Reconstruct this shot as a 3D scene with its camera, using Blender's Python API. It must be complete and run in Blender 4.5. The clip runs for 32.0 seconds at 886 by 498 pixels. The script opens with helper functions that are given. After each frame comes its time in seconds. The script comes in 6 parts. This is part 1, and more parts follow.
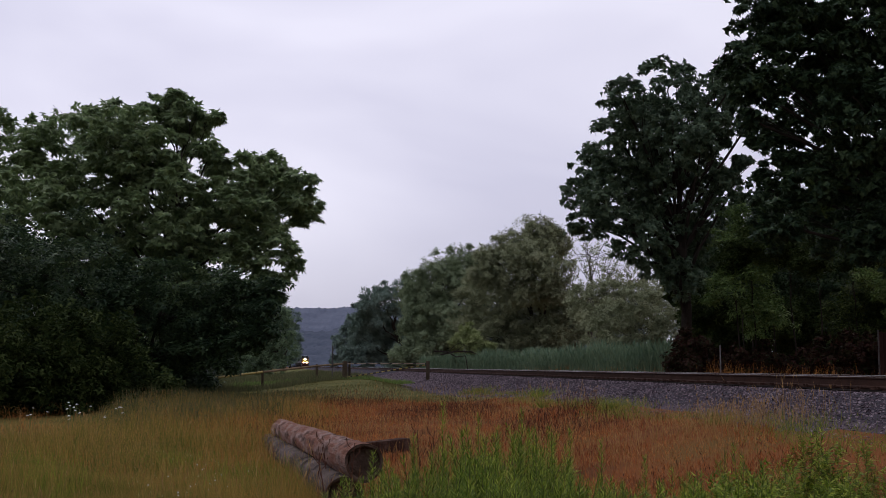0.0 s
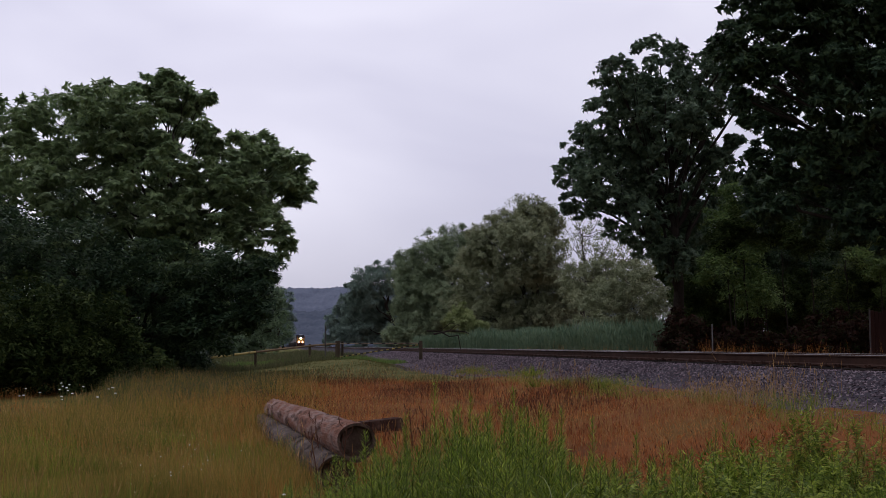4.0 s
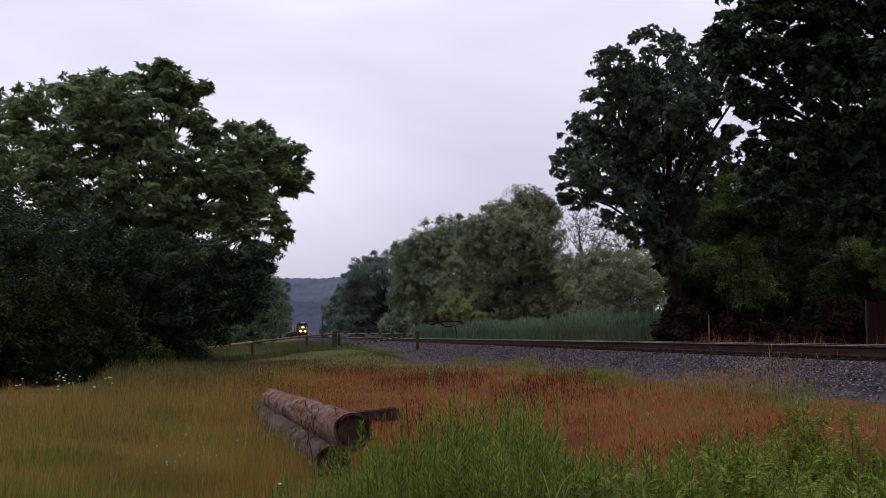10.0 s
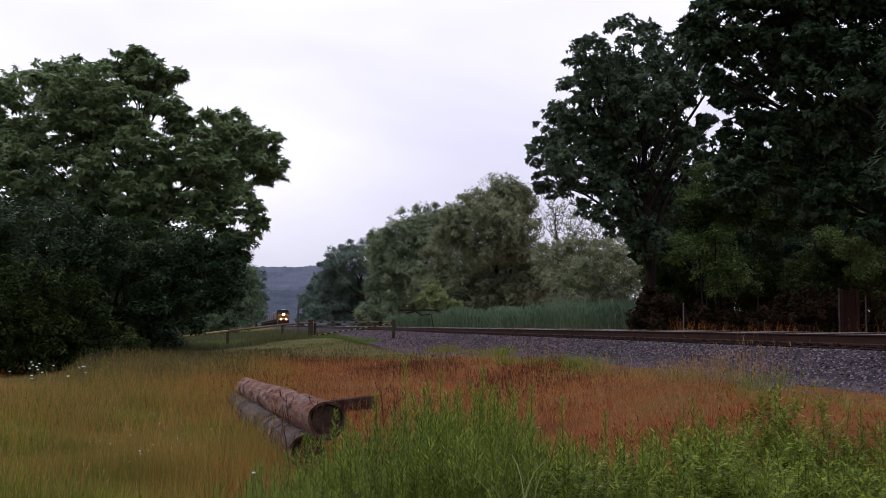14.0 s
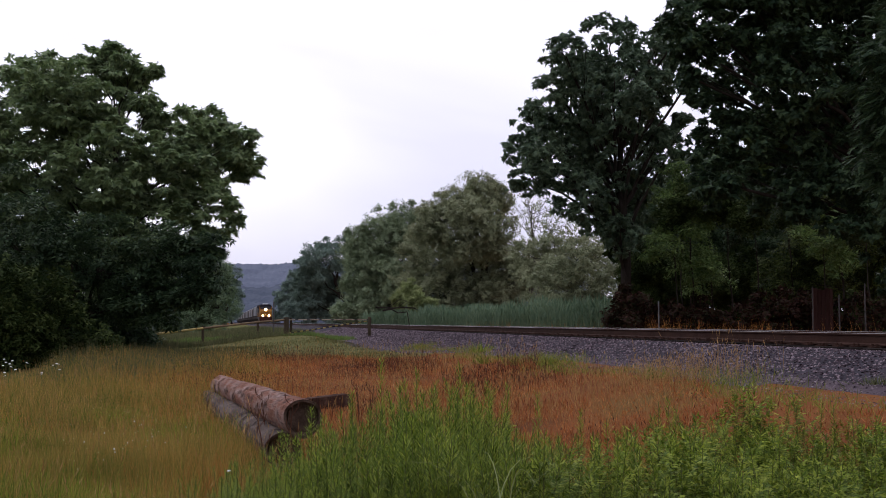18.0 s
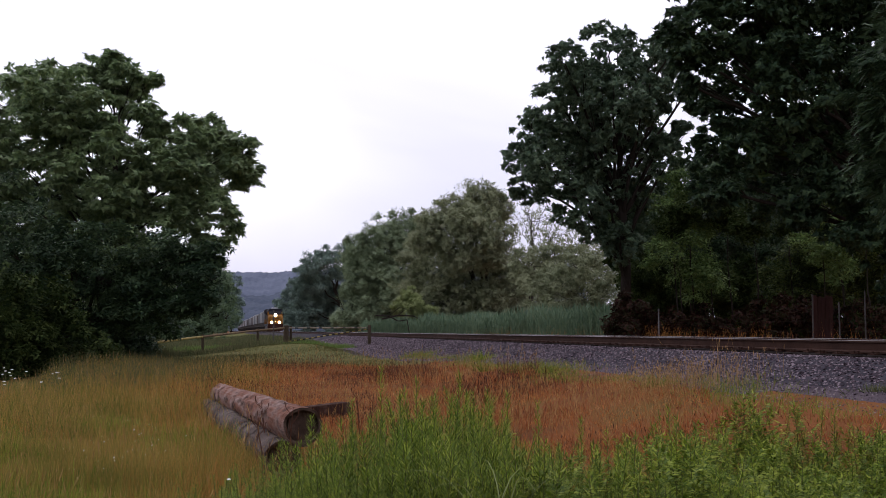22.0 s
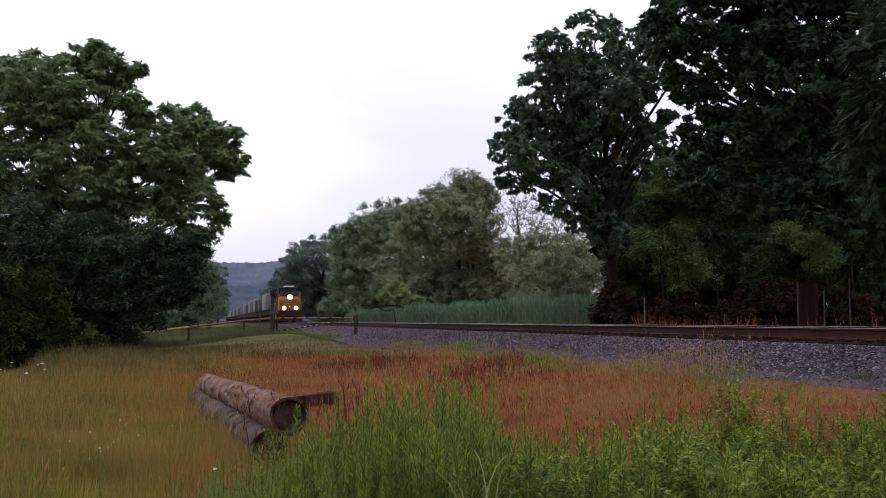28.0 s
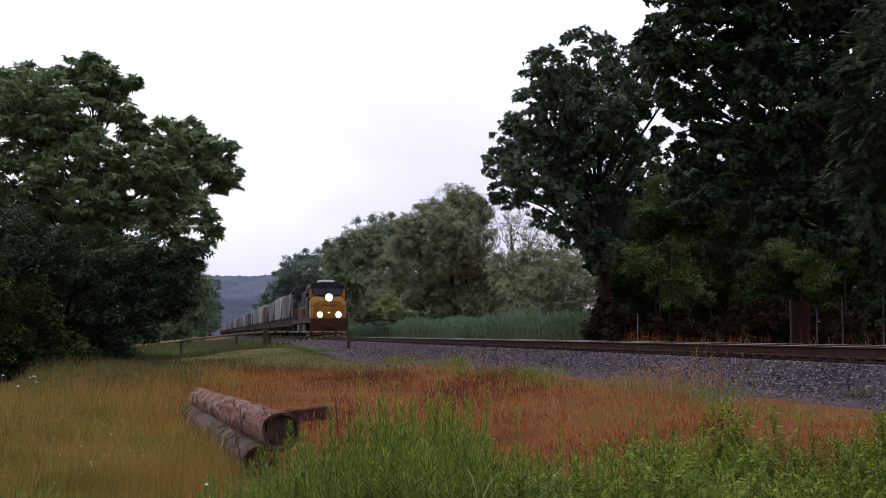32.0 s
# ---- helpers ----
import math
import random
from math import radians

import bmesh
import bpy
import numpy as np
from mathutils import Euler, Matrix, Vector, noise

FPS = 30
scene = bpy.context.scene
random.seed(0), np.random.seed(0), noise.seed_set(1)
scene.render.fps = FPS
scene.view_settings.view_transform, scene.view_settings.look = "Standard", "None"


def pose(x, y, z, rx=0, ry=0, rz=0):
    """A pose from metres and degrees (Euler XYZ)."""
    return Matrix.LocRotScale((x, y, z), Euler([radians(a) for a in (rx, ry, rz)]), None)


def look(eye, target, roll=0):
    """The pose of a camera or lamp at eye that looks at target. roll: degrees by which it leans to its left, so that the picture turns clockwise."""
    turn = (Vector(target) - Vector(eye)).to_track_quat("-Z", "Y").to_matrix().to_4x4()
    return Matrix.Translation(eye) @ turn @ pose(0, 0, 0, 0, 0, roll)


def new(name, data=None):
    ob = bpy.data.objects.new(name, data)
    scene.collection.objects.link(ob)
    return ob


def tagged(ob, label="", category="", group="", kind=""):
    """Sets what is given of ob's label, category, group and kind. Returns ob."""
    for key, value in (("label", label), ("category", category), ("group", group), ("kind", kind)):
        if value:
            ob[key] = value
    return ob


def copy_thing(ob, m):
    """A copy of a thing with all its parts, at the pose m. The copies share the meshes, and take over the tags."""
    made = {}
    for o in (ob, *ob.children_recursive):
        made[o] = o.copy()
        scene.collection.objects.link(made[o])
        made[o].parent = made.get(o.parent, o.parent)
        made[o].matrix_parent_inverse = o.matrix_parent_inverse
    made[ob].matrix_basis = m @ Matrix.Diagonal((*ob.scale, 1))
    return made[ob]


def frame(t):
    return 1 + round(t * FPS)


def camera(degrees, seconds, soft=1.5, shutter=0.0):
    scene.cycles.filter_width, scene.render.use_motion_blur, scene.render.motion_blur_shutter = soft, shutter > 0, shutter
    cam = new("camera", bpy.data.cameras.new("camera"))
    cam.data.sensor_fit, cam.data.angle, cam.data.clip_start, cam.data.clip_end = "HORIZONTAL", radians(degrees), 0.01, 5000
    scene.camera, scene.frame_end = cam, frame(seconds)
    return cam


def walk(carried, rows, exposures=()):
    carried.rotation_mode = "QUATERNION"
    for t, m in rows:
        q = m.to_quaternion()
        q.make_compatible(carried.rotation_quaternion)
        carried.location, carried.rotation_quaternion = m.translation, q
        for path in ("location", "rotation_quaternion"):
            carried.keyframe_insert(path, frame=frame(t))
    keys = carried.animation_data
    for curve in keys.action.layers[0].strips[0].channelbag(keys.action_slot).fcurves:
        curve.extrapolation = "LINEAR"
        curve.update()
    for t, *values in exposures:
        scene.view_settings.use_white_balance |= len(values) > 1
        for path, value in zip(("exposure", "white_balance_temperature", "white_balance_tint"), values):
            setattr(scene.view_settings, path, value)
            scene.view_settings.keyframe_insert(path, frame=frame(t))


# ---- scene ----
# One plan: metres, z = 0 at the top of the rails, y along the first sight line, the eye near the origin.
cam = camera(40.0, 32.0, soft=0.8)
walk(cam, [
    (0, pose(-0.034, 0, 0.175, 95.492, 0.018, 3.680)),
    (0.5, pose(-0.036, 0, 0.174, 95.400, -0.066, 3.569)),
    (1, pose(-0.033, 0, 0.173, 95.219, -0.024, 3.561)),
    (1.5, pose(-0.030, 0, 0.174, 95.056, 0.418, 3.601)),
    (2, pose(-0.025, 0, 0.176, 94.926, 0.437, 3.715)),
    (2.5, pose(-0.024, 0, 0.177, 94.817, 0.283, 3.637)),
    (3, pose(-0.025, 0, 0.177, 94.808, 0.064, 3.555)),
    (3.5, pose(-0.025, 0, 0.176, 94.682, 0.094, 3.399)),
    (5.5, pose(-0.023, 0, 0.175, 94.370, 0.276, 3.353)),
    (6, pose(-0.020, 0, 0.175, 94.374, 0.302, 3.323)),
    (6.5, pose(-0.019, 0, 0.175, 94.330, 0.351, 3.367)),
    (7, pose(-0.017, 0, 0.175, 94.334, 0.228, 3.330)),
    (7.5, pose(-0.019, 0, 0.176, 94.351, 0.146, 3.365)),
    (8, pose(-0.020, 0, 0.175, 94.402, 0.031, 3.401)),
    (8.5, pose(-0.021, 0, 0.173, 94.423, 0.209, 3.406)),
    (9, pose(-0.019, 0, 0.171, 94.417, 0.252, 3.375)),
    (9.5, pose(-0.018, 0, 0.171, 94.306, 0.170, 3.265)),
    (10, pose(-0.018, 0, 0.171, 94.085, 0.120, 3.211)),
    (10.5, pose(-0.016, 0, 0.172, 93.921, 0.201, 3.079)),
    (11, pose(-0.015, 0, 0.173, 93.774, 0.270, 3.010)),
    (11.5, pose(-0.016, 0, 0.174, 93.688, 0.214, 2.971)),
    (12, pose(-0.017, 0, 0.174, 93.540, 0.313, 2.865)),
    (12.5, pose(-0.015, 0, 0.172, 93.499, 0.331, 2.791)),
    (13, pose(-0.010, 0, 0.172, 93.584, 0.214, 2.560)),
    (13.5, pose(-0.004, 0, 0.172, 93.686, 0.108, 2.275)),
    (14, pose(-0.002, 0, 0.171, 93.545, 0.180, 2.098)),
    (14.5, pose(-0.001, 0, 0.172, 93.417, 0.029, 1.796)),
    (16.5, pose(-0.002, 0, 0.173, 93.302, 0.230, 1.250)),
    (17, pose(-0.000, 0, 0.173, 93.325, 0.259, 1.229)),
    (17.5, pose(-0.002, 0, 0.173, 93.410, 0.132, 1.123)),
    (18, pose(-0.004, 0, 0.175, 93.431, 0.066, 0.968)),
    (18.5, pose(-0.007, 0, 0.176, 93.576, 0.203, 0.972)),
    (19, pose(-0.006, 0, 0.175, 93.730, 0.264, 1.107)),
    (19.5, pose(-0.004, 0, 0.172, 93.852, 0.250, 1.259)),
    (20, pose(-0.004, 0, 0.172, 93.860, 0.331, 1.380)),
    (20.5, pose(-0.005, 0, 0.173, 93.814, 0.127, 1.297)),
    (21, pose(-0.005, 0, 0.174, 93.780, 0.175, 1.196)),
    (21.5, pose(-0.003, 0, 0.174, 93.864, 0.079, 1.086)),
    (22, pose(-0.004, 0, 0.174, 93.807, 0.155, 0.965)),
    (22.5, pose(-0.005, 0, 0.177, 93.756, 0.187, 0.912)),
    (23, pose(-0.006, 0, 0.178, 93.846, 0.051, 0.926)),
    (23.5, pose(-0.007, 0, 0.178, 93.968, -0.001, 0.767)),
    (24, pose(-0.008, 0, 0.176, 94.023, -0.029, 0.723)),
    (24.5, pose(-0.008, 0, 0.175, 93.952, 0.079, 0.629)),
    (25, pose(-0.007, 0, 0.174, 93.880, 0.127, 0.735)),
    (25.5, pose(-0.006, 0, 0.174, 93.847, 0.194, 0.609)),
    (27.5, pose(-0.002, 0, 0.171, 93.427, 0.221, 0.353)),
    (28, pose(0.000, 0, 0.168, 93.319, 0.383, 0.335)),
    (28.5, pose(0.003, 0, 0.166, 93.156, 0.425, 0.379)),
    (29, pose(0.001, 0, 0.169, 92.987, 0.346, 0.405)),
    (29.5, pose(0.001, 0, 0.173, 92.957, 0.317, 0.441)),
    (30, pose(-0.002, 0, 0.175, 93.031, 0.233, 0.446)),
    (30.5, pose(-0.003, 0, 0.176, 93.262, 0.100, 0.416)),
    (31, pose(-0.005, 0, 0.176, 93.583, 0.124, 0.374)),
    (31.5, pose(-0.004, 0, 0.178, 93.911, 0.042, 0.272)),
    (32, pose(-0.003, 0, 0.179, 94.010, -0.000, 0.000)),
], exposures=[(t, e, 6260, 12.5) for t, e in ((0, -0.39), (3.5, -0.41), (6, -0.40), (9, -0.38), (10, -0.29), (11, -0.08), (13, -0.05), (19, 0.1), (25, 0.12), (32, 0.13))])

# ---- sky and sun: a closed, bright cloud layer ----
world = bpy.data.worlds.new("overcast_sky")
scene.world = world
world.use_nodes = True
wn, wl = world.node_tree.nodes, world.node_tree.links
wn.clear()
w_out = wn.new("ShaderNodeOutputWorld")
w_bg = wn.new("ShaderNodeBackground")
w_sky = wn.new("ShaderNodeTexSky")
w_sky.sky_type, w_sky.sun_disc = "NISHITA", False
w_sky.sun_elevation, w_sky.sun_rotation = radians(49), radians(-32)
w_gain = wn.new("ShaderNodeVectorMath")
w_gain.operation = "SCALE"
w_gain.inputs["Scale"].default_value = 0.08
w_co = wn.new("ShaderNodeTexCoord")
w_map = wn.new("ShaderNodeMapping")
w_map.inputs["Scale"].default_value = (1.0, 1.0, 2.2)
w_noise = wn.new("ShaderNodeTexNoise")
w_noise.inputs["Scale"].default_value = 2.6
w_noise.inputs["Detail"].default_value = 4.0
w_noise.inputs["Roughness"].default_value = 0.45
w_noise.inputs["Distortion"].default_value = 0.4
w_ramp = wn.new("ShaderNodeValToRGB")
w_ramp.color_ramp.elements[0].position, w_ramp.color_ramp.elements[1].position = 0.38, 0.60
w_ramp.color_ramp.elements[0].color = (0.92, 0.89, 1.06, 1)
w_ramp.color_ramp.elements[1].color = (1.20, 1.16, 1.30, 1)
w_mix = wn.new("ShaderNodeMix")
w_mix.data_type = "RGBA"
w_mix.inputs["Factor"].default_value = 0.9
w_bg.inputs["Strength"].default_value = 0.96
wl.new(w_co.outputs["Generated"], w_map.inputs["Vector"])
wl.new(w_map.outputs["Vector"], w_noise.inputs["Vector"])
wl.new(w_noise.outputs["Fac"], w_ramp.inputs["Fac"])
wl.new(w_sky.outputs["Color"], w_gain.inputs[0])
wl.new(w_gain.outputs["Vector"], w_mix.inputs["A"])
wl.new(w_ramp.outputs["Color"], w_mix.inputs["B"])
w_dot = wn.new("ShaderNodeVectorMath")
w_dot.operation = "DOT_PRODUCT"
w_dot.inputs[1].default_value = (-0.40, 0.48, 0.78)
w_rng = wn.new("ShaderNodeMapRange")
w_rng.inputs["From Min"].default_value, w_rng.inputs["From Max"].default_value = -1.0, 1.0
w_rng.inputs["To Min"].default_value, w_rng.inputs["To Max"].default_value = 0.42, 1.14
w_shade = wn.new("ShaderNodeVectorMath")
w_shade.operation = "SCALE"
wl.new(w_co.outputs["Generated"], w_dot.inputs[0])
wl.new(w_dot.outputs["Value"], w_rng.inputs["Value"])
wl.new(w_mix.outputs["Result"], w_shade.inputs[0])
wl.new(w_rng.outputs["Result"], w_shade.inputs["Scale"])
w_sep = wn.new("ShaderNodeSeparateXYZ")
w_low = wn.new("ShaderNodeMapRange")
w_low.interpolation_type = "SMOOTHSTEP"
w_low.inputs["From Min"].default_value, w_low.inputs["From Max"].default_value = -0.02, 0.16
w_low.inputs["To Min"].default_value, w_low.inputs["To Max"].default_value = 0.80, 1.0
w_mist = wn.new("ShaderNodeVectorMath")
w_mist.operation = "SCALE"
wl.new(w_co.outputs["Generated"], w_sep.inputs[0])
wl.new(w_sep.outputs["Z"], w_low.inputs["Value"])
wl.new(w_shade.outputs["Vector"], w_mist.inputs[0])
wl.new(w_low.outputs["Result"], w_mist.inputs["Scale"])
wl.new(w_mist.outputs["Vector"], w_bg.inputs["Color"])
wl.new(w_bg.outputs["Background"], w_out.inputs["Surface"])

sun_data = bpy.data.lights.new("sun", "SUN")
sun_data.energy, sun_data.angle, sun_data.color = 0.5, radians(40), (1.0, 0.96, 0.9)
sun = new("sun", sun_data)
sun.matrix_world = look((-50, 110, 110), (0, 30, 0))

RNG = np.random.default_rng(7)


# ---- materials ----
def material(name, colours, scale=6.0, rough=0.8, metal=0.0, bump=0.15, fine=60.0, island=False, leaf=0.0, obj=False,
             stretch=(1, 1, 1), each=False, stain=None, sheen=0.1, chance=0.5):
    m = bpy.data.materials.new(name)
    m.use_nodes = True
    nt = m.node_tree
    n, ln = nt.nodes, nt.links
    bsdf = n["Principled BSDF"]
    co = n.new("ShaderNodeTexCoord")
    mp = n.new("ShaderNodeMapping")
    mp.inputs["Scale"].default_value = stretch
    if obj:
        ln.new(co.outputs["Object"], mp.inputs["Vector"])
    else:
        ge = n.new("ShaderNodeNewGeometry")
        ln.new(ge.outputs["Position"], mp.inputs["Vector"])
    big = n.new("ShaderNodeTexNoise")
    big.inputs["Scale"].default_value, big.inputs["Detail"].default_value = scale, 6.0
    big.inputs["Roughness"].default_value = 0.6
    ln.new(mp.outputs["Vector"], big.inputs["Vector"])
    fac = big.outputs["Fac"]
    if island or each:
        if island:
            src = n.new("ShaderNodeNewGeometry").outputs["Random Per Island"]
        else:
            src = n.new("ShaderNodeObjectInfo").outputs["Random"]
        mx = n.new("ShaderNodeMath")
        mx.operation = "MULTIPLY_ADD"
        mx.inputs[1].default_value = chance
        ln.new(src, mx.inputs[0])
        sc = n.new("ShaderNodeMath")
        sc.operation = "MULTIPLY"
        sc.inputs[1].default_value = 1 - chance
        ln.new(fac, sc.inputs[0])
        ln.new(sc.outputs[0], mx.inputs[2])
        fac = mx.outputs[0]
    ramp = n.new("ShaderNodeValToRGB")
    el = ramp.color_ramp.elements
    lo, hi = 0.3, 0.7
    for k, c in enumerate(colours):
        pos = lo + (hi - lo) * k / max(1, len(colours) - 1)
        e = el[k] if k < 2 else el.new(pos)
        e.position, e.color = pos, (*c, 1)
    ln.new(fac, ramp.inputs["Fac"])
    colour = ramp.outputs["Color"]
    small = n.new("ShaderNodeTexNoise")
    small.inputs["Scale"].default_value, small.inputs["Detail"].default_value = fine, 4.0
    ln.new(mp.outputs["Vector"], small.inputs["Vector"])
    grain = n.new("ShaderNodeMix")
    grain.data_type, grain.blend_type = "RGBA", "OVERLAY"
    grain.inputs["Factor"].default_value = 0.35
    ln.new(colour, grain.inputs["A"])
    ln.new(small.outputs["Color"], grain.inputs["B"])
    bw = n.new("ShaderNodeRGBToBW")
    ln.new(small.outputs["Color"], bw.inputs[0])
    ln.new(bw.outputs[0], grain.inputs["B"])
    colour = grain.outputs["Result"]
    if stain:
        sn = n.new("ShaderNodeTexNoise")
        sn.inputs["Scale"].default_value, sn.inputs["Detail"].default_value = stain[1], 5.0
        ln.new(mp.outputs["Vector"], sn.inputs["Vector"])
        sr = n.new("ShaderNodeMapRange")
        sr.inputs["From Min"].default_value, sr.inputs["From Max"].default_value = 0.52, 0.68
        ln.new(sn.outputs["Fac"], sr.inputs["Value"])
        sm = n.new("ShaderNodeMix")
        sm.data_type = "RGBA"
        ln.new(sr.outputs["Result"], sm.inputs["Factor"])
        ln.new(colour, sm.inputs["A"])
        sm.inputs["B"].default_value = (*stain[0], 1)
        colour = sm.outputs["Result"]
    ln.new(colour, bsdf.inputs["Base Color"])
    bsdf.inputs["Roughness"].default_value, bsdf.inputs["Metallic"].default_value = rough, metal
    bsdf.inputs["Specular IOR Level"].default_value = 0.3 if rough < 0.5 else sheen if leaf else (0.12 if rough < 0.75 else 0.03)
    if bump:
        bp = n.new("ShaderNodeBump")
        bp.inputs["Strength"].default_value, bp.inputs["Distance"].default_value = bump, 0.02
        ln.new(small.outputs["Fac"], bp.inputs["Height"])
        ln.new(bp.outputs["Normal"], bsdf.inputs["Normal"])
    if leaf:
        tr = n.new("ShaderNodeBsdfTranslucent")
        ln.new(colour, tr.inputs["Color"])
        ms = n.new("ShaderNodeMixShader")
        ms.inputs["Fac"].default_value = leaf
        ln.new(bsdf.outputs["BSDF"], ms.inputs[1])
        ln.new(tr.outputs["BSDF"], ms.inputs[2])
        ln.new(ms.outputs["Shader"], n["Material Output"].inputs["Surface"])
    return m


def glow(name, colour, strength):
    m = bpy.data.materials.new(name)
    m.use_nodes = True
    b = m.node_tree.nodes["Principled BSDF"]
    b.inputs["Base Color"].default_value = (0.9, 0.85, 0.7, 1)
    b.inputs["Emission Color"].default_value = (*colour, 1)
    b.inputs["Emission Strength"].default_value = strength
    return m


M_SOIL = material("soil_and_thatch", [(0.069, 0.03, 0.0128), (0.1725, 0.066, 0.0224), (0.1265, 0.075, 0.024)], 0.35, 0.95, 0, 0.6, 22)
M_THATCH = material("meadow_thatch", [(0.069, 0.063, 0.017), (0.1265, 0.105, 0.0298), (0.1725, 0.1208, 0.0382)], 0.5, 0.95, 0, 0.6, 22)
M_LAWN = material("mown_grass", [(0.0789, 0.0862, 0.0266), (0.1115, 0.1089, 0.035), (0.1393, 0.1225, 0.0456)], 0.5, 0.95, 0, 0.6, 30)
M_GRAVEL = material("ballast_bed", [(0.022, 0.02, 0.025), (0.05, 0.045, 0.054), (0.045, 0.039, 0.038)], 1.2, 0.95, 0, 1.0, 26)
M_STONE = material("ballast_stone", [(0.03, 0.0225, 0.027), (0.078, 0.0568, 0.067), (0.22, 0.1764, 0.1906)], 2.0, 0.9, 0, 0.4, 70, island=True)
M_RAIL = material("rusty_rail_steel", [(0.032, 0.017, 0.013), (0.06, 0.032, 0.023)], 3.0, 0.75, 0.1, 0.3, 80)
M_RAILTOP = material("worn_rail_head", [(0.16, 0.145, 0.14), (0.24, 0.225, 0.22)], 3.0, 0.4, 0.7, 0.05, 60)
M_TIE = material("creosoted_tie", [(0.011, 0.009, 0.008), (0.026, 0.02, 0.017)], 4.0, 0.9, 0, 0.6, 40, each=True)
M_BARK = material("dark_bark", [(0.02, 0.016, 0.013), (0.045, 0.037, 0.03)], 3.0, 0.95, 0, 0.8, 20, stretch=(1, 1, 0.3))
M_TWIG = material("grey_dead_wood", [(0.06, 0.052, 0.046), (0.11, 0.096, 0.085)], 3.0, 0.9, 0, 0.5, 30)
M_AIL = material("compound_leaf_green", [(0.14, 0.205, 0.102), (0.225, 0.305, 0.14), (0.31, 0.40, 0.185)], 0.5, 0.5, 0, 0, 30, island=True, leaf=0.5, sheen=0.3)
# Shade under and within the near trees is put into this leaf colour.
M_SHADELEAF = material("dark_shaded_leaf_green", [(0.022, 0.043, 0.024), (0.04, 0.07, 0.034), (0.07, 0.108, 0.047)], 0.5, 0.5, 0, 0, 30, island=True, leaf=0.22, sheen=0.1)
# Undergrowth leaf darkened to hold the shade of the wood.
M_UNDER = material("shaded_undergrowth_leaf", [(0.0153, 0.0281, 0.009), (0.034, 0.0527, 0.0144), (0.068, 0.0892, 0.027)], 0.45, 0.7, 0, 0, 30, island=True, leaf=0.2, sheen=0.03)
M_BRUSH = material("brown_brush_leaf", [(0.02, 0.009, 0.007), (0.048, 0.019, 0.012), (0.024, 0.028, 0.01)], 0.6, 0.8, 0, 0, 30, island=True, leaf=0.1)
# Far and willow leaves are paled: the haze of distance is in their colour.
M_WILLOW = material("hazed_willow_leaf", [(0.165, 0.215, 0.125), (0.215, 0.272, 0.155), (0.262, 0.32, 0.185)], 0.25, 0.7, 0, 0, 20, island=True, leaf=0.2, chance=0.35)
M_FARLEAF = material("hazed_far_leaf_green", [(0.13, 0.182, 0.155), (0.17, 0.235, 0.19), (0.21, 0.28, 0.22)], 0.2, 0.7, 0, 0, 20, island=True, leaf=0.2)
M_OLIVE = material("hazed_olive_leaf", [(0.18, 0.21, 0.12), (0.24, 0.265, 0.15), (0.30, 0.315, 0.18)], 0.25, 0.7, 0, 0, 20, island=True, leaf=0.2, chance=0.35)
M_LIME = material("bright_leaf_green", [(0.10, 0.16, 0.04), (0.16, 0.23, 0.06)], 0.4, 0.6, 0, 0, 20, island=True, leaf=0.3)
M_REED = material("reed_leaf", [(0.085, 0.14, 0.085), (0.12, 0.18, 0.105), (0.155, 0.215, 0.125)], 0.4, 0.6, 0, 0, 20, island=True, leaf=0.25)
M_TALL = material("tall_meadow_grass", [(0.0864, 0.121, 0.0187), (0.198, 0.1892, 0.0382), (0.336, 0.2255, 0.0553), (0.48, 0.319, 0.0935)], 0.8, 0.8, 0, 0, 20, island=True, leaf=0.2, chance=0.45)
M_DRY = material("dry_orange_grass", [(0.1076, 0.0318, 0.016), (0.3324, 0.1048, 0.032), (0.528, 0.234, 0.0801)], 0.7, 0.85, 0, 0, 20, island=True, leaf=0.15, chance=0.35)
M_RUSSET = material("russet_grass", [(0.23, 0.0876, 0.024), (0.437, 0.1854, 0.048), (0.529, 0.2781, 0.08)], 0.5, 0.85, 0, 0, 20, island=True, leaf=0.15, chance=0.3)
M_LITTER = material("cut_straw_litter", [(0.18, 0.0698, 0.0242), (0.378, 0.1674, 0.0605), (0.558, 0.3162, 0.143)], 0.8, 0.85, 0, 0, 20, island=True, leaf=0.15)
M_STRAW = material("pale_straw", [(0.28, 0.1615, 0.0562), (0.42, 0.266, 0.105)], 0.6, 0.85, 0, 0, 20, island=True, leaf=0.15)
M_DOCK = material("dark_seed_stalk", [(0.06, 0.028, 0.02), (0.11, 0.05, 0.032)], 0.6, 0.9, 0, 0, 20, island=True)
M_WEED = material("weed_leaf_green", [(0.0694, 0.1145, 0.0112), (0.1512, 0.2173, 0.0223), (0.308, 0.3657, 0.0496)], 0.7, 0.6, 0, 0, 30, island=True, leaf=0.3)
M_WEEDSTEM = material("weed_stem", [(0.09, 0.12, 0.035), (0.13, 0.13, 0.05)], 3, 0.7, 0, 0, 30)
M_ROUGH = material("dull_rough_grass", [(0.065, 0.08, 0.034), (0.10, 0.112, 0.05), (0.15, 0.135, 0.07)], 0.5, 0.85, 0, 0, 20, island=True, leaf=0.2)
M_PALELEAF = material("pale_bush_leaf", [(0.21, 0.26, 0.10), (0.29, 0.33, 0.14)], 0.4, 0.6, 0, 0, 20, island=True, leaf=0.3)
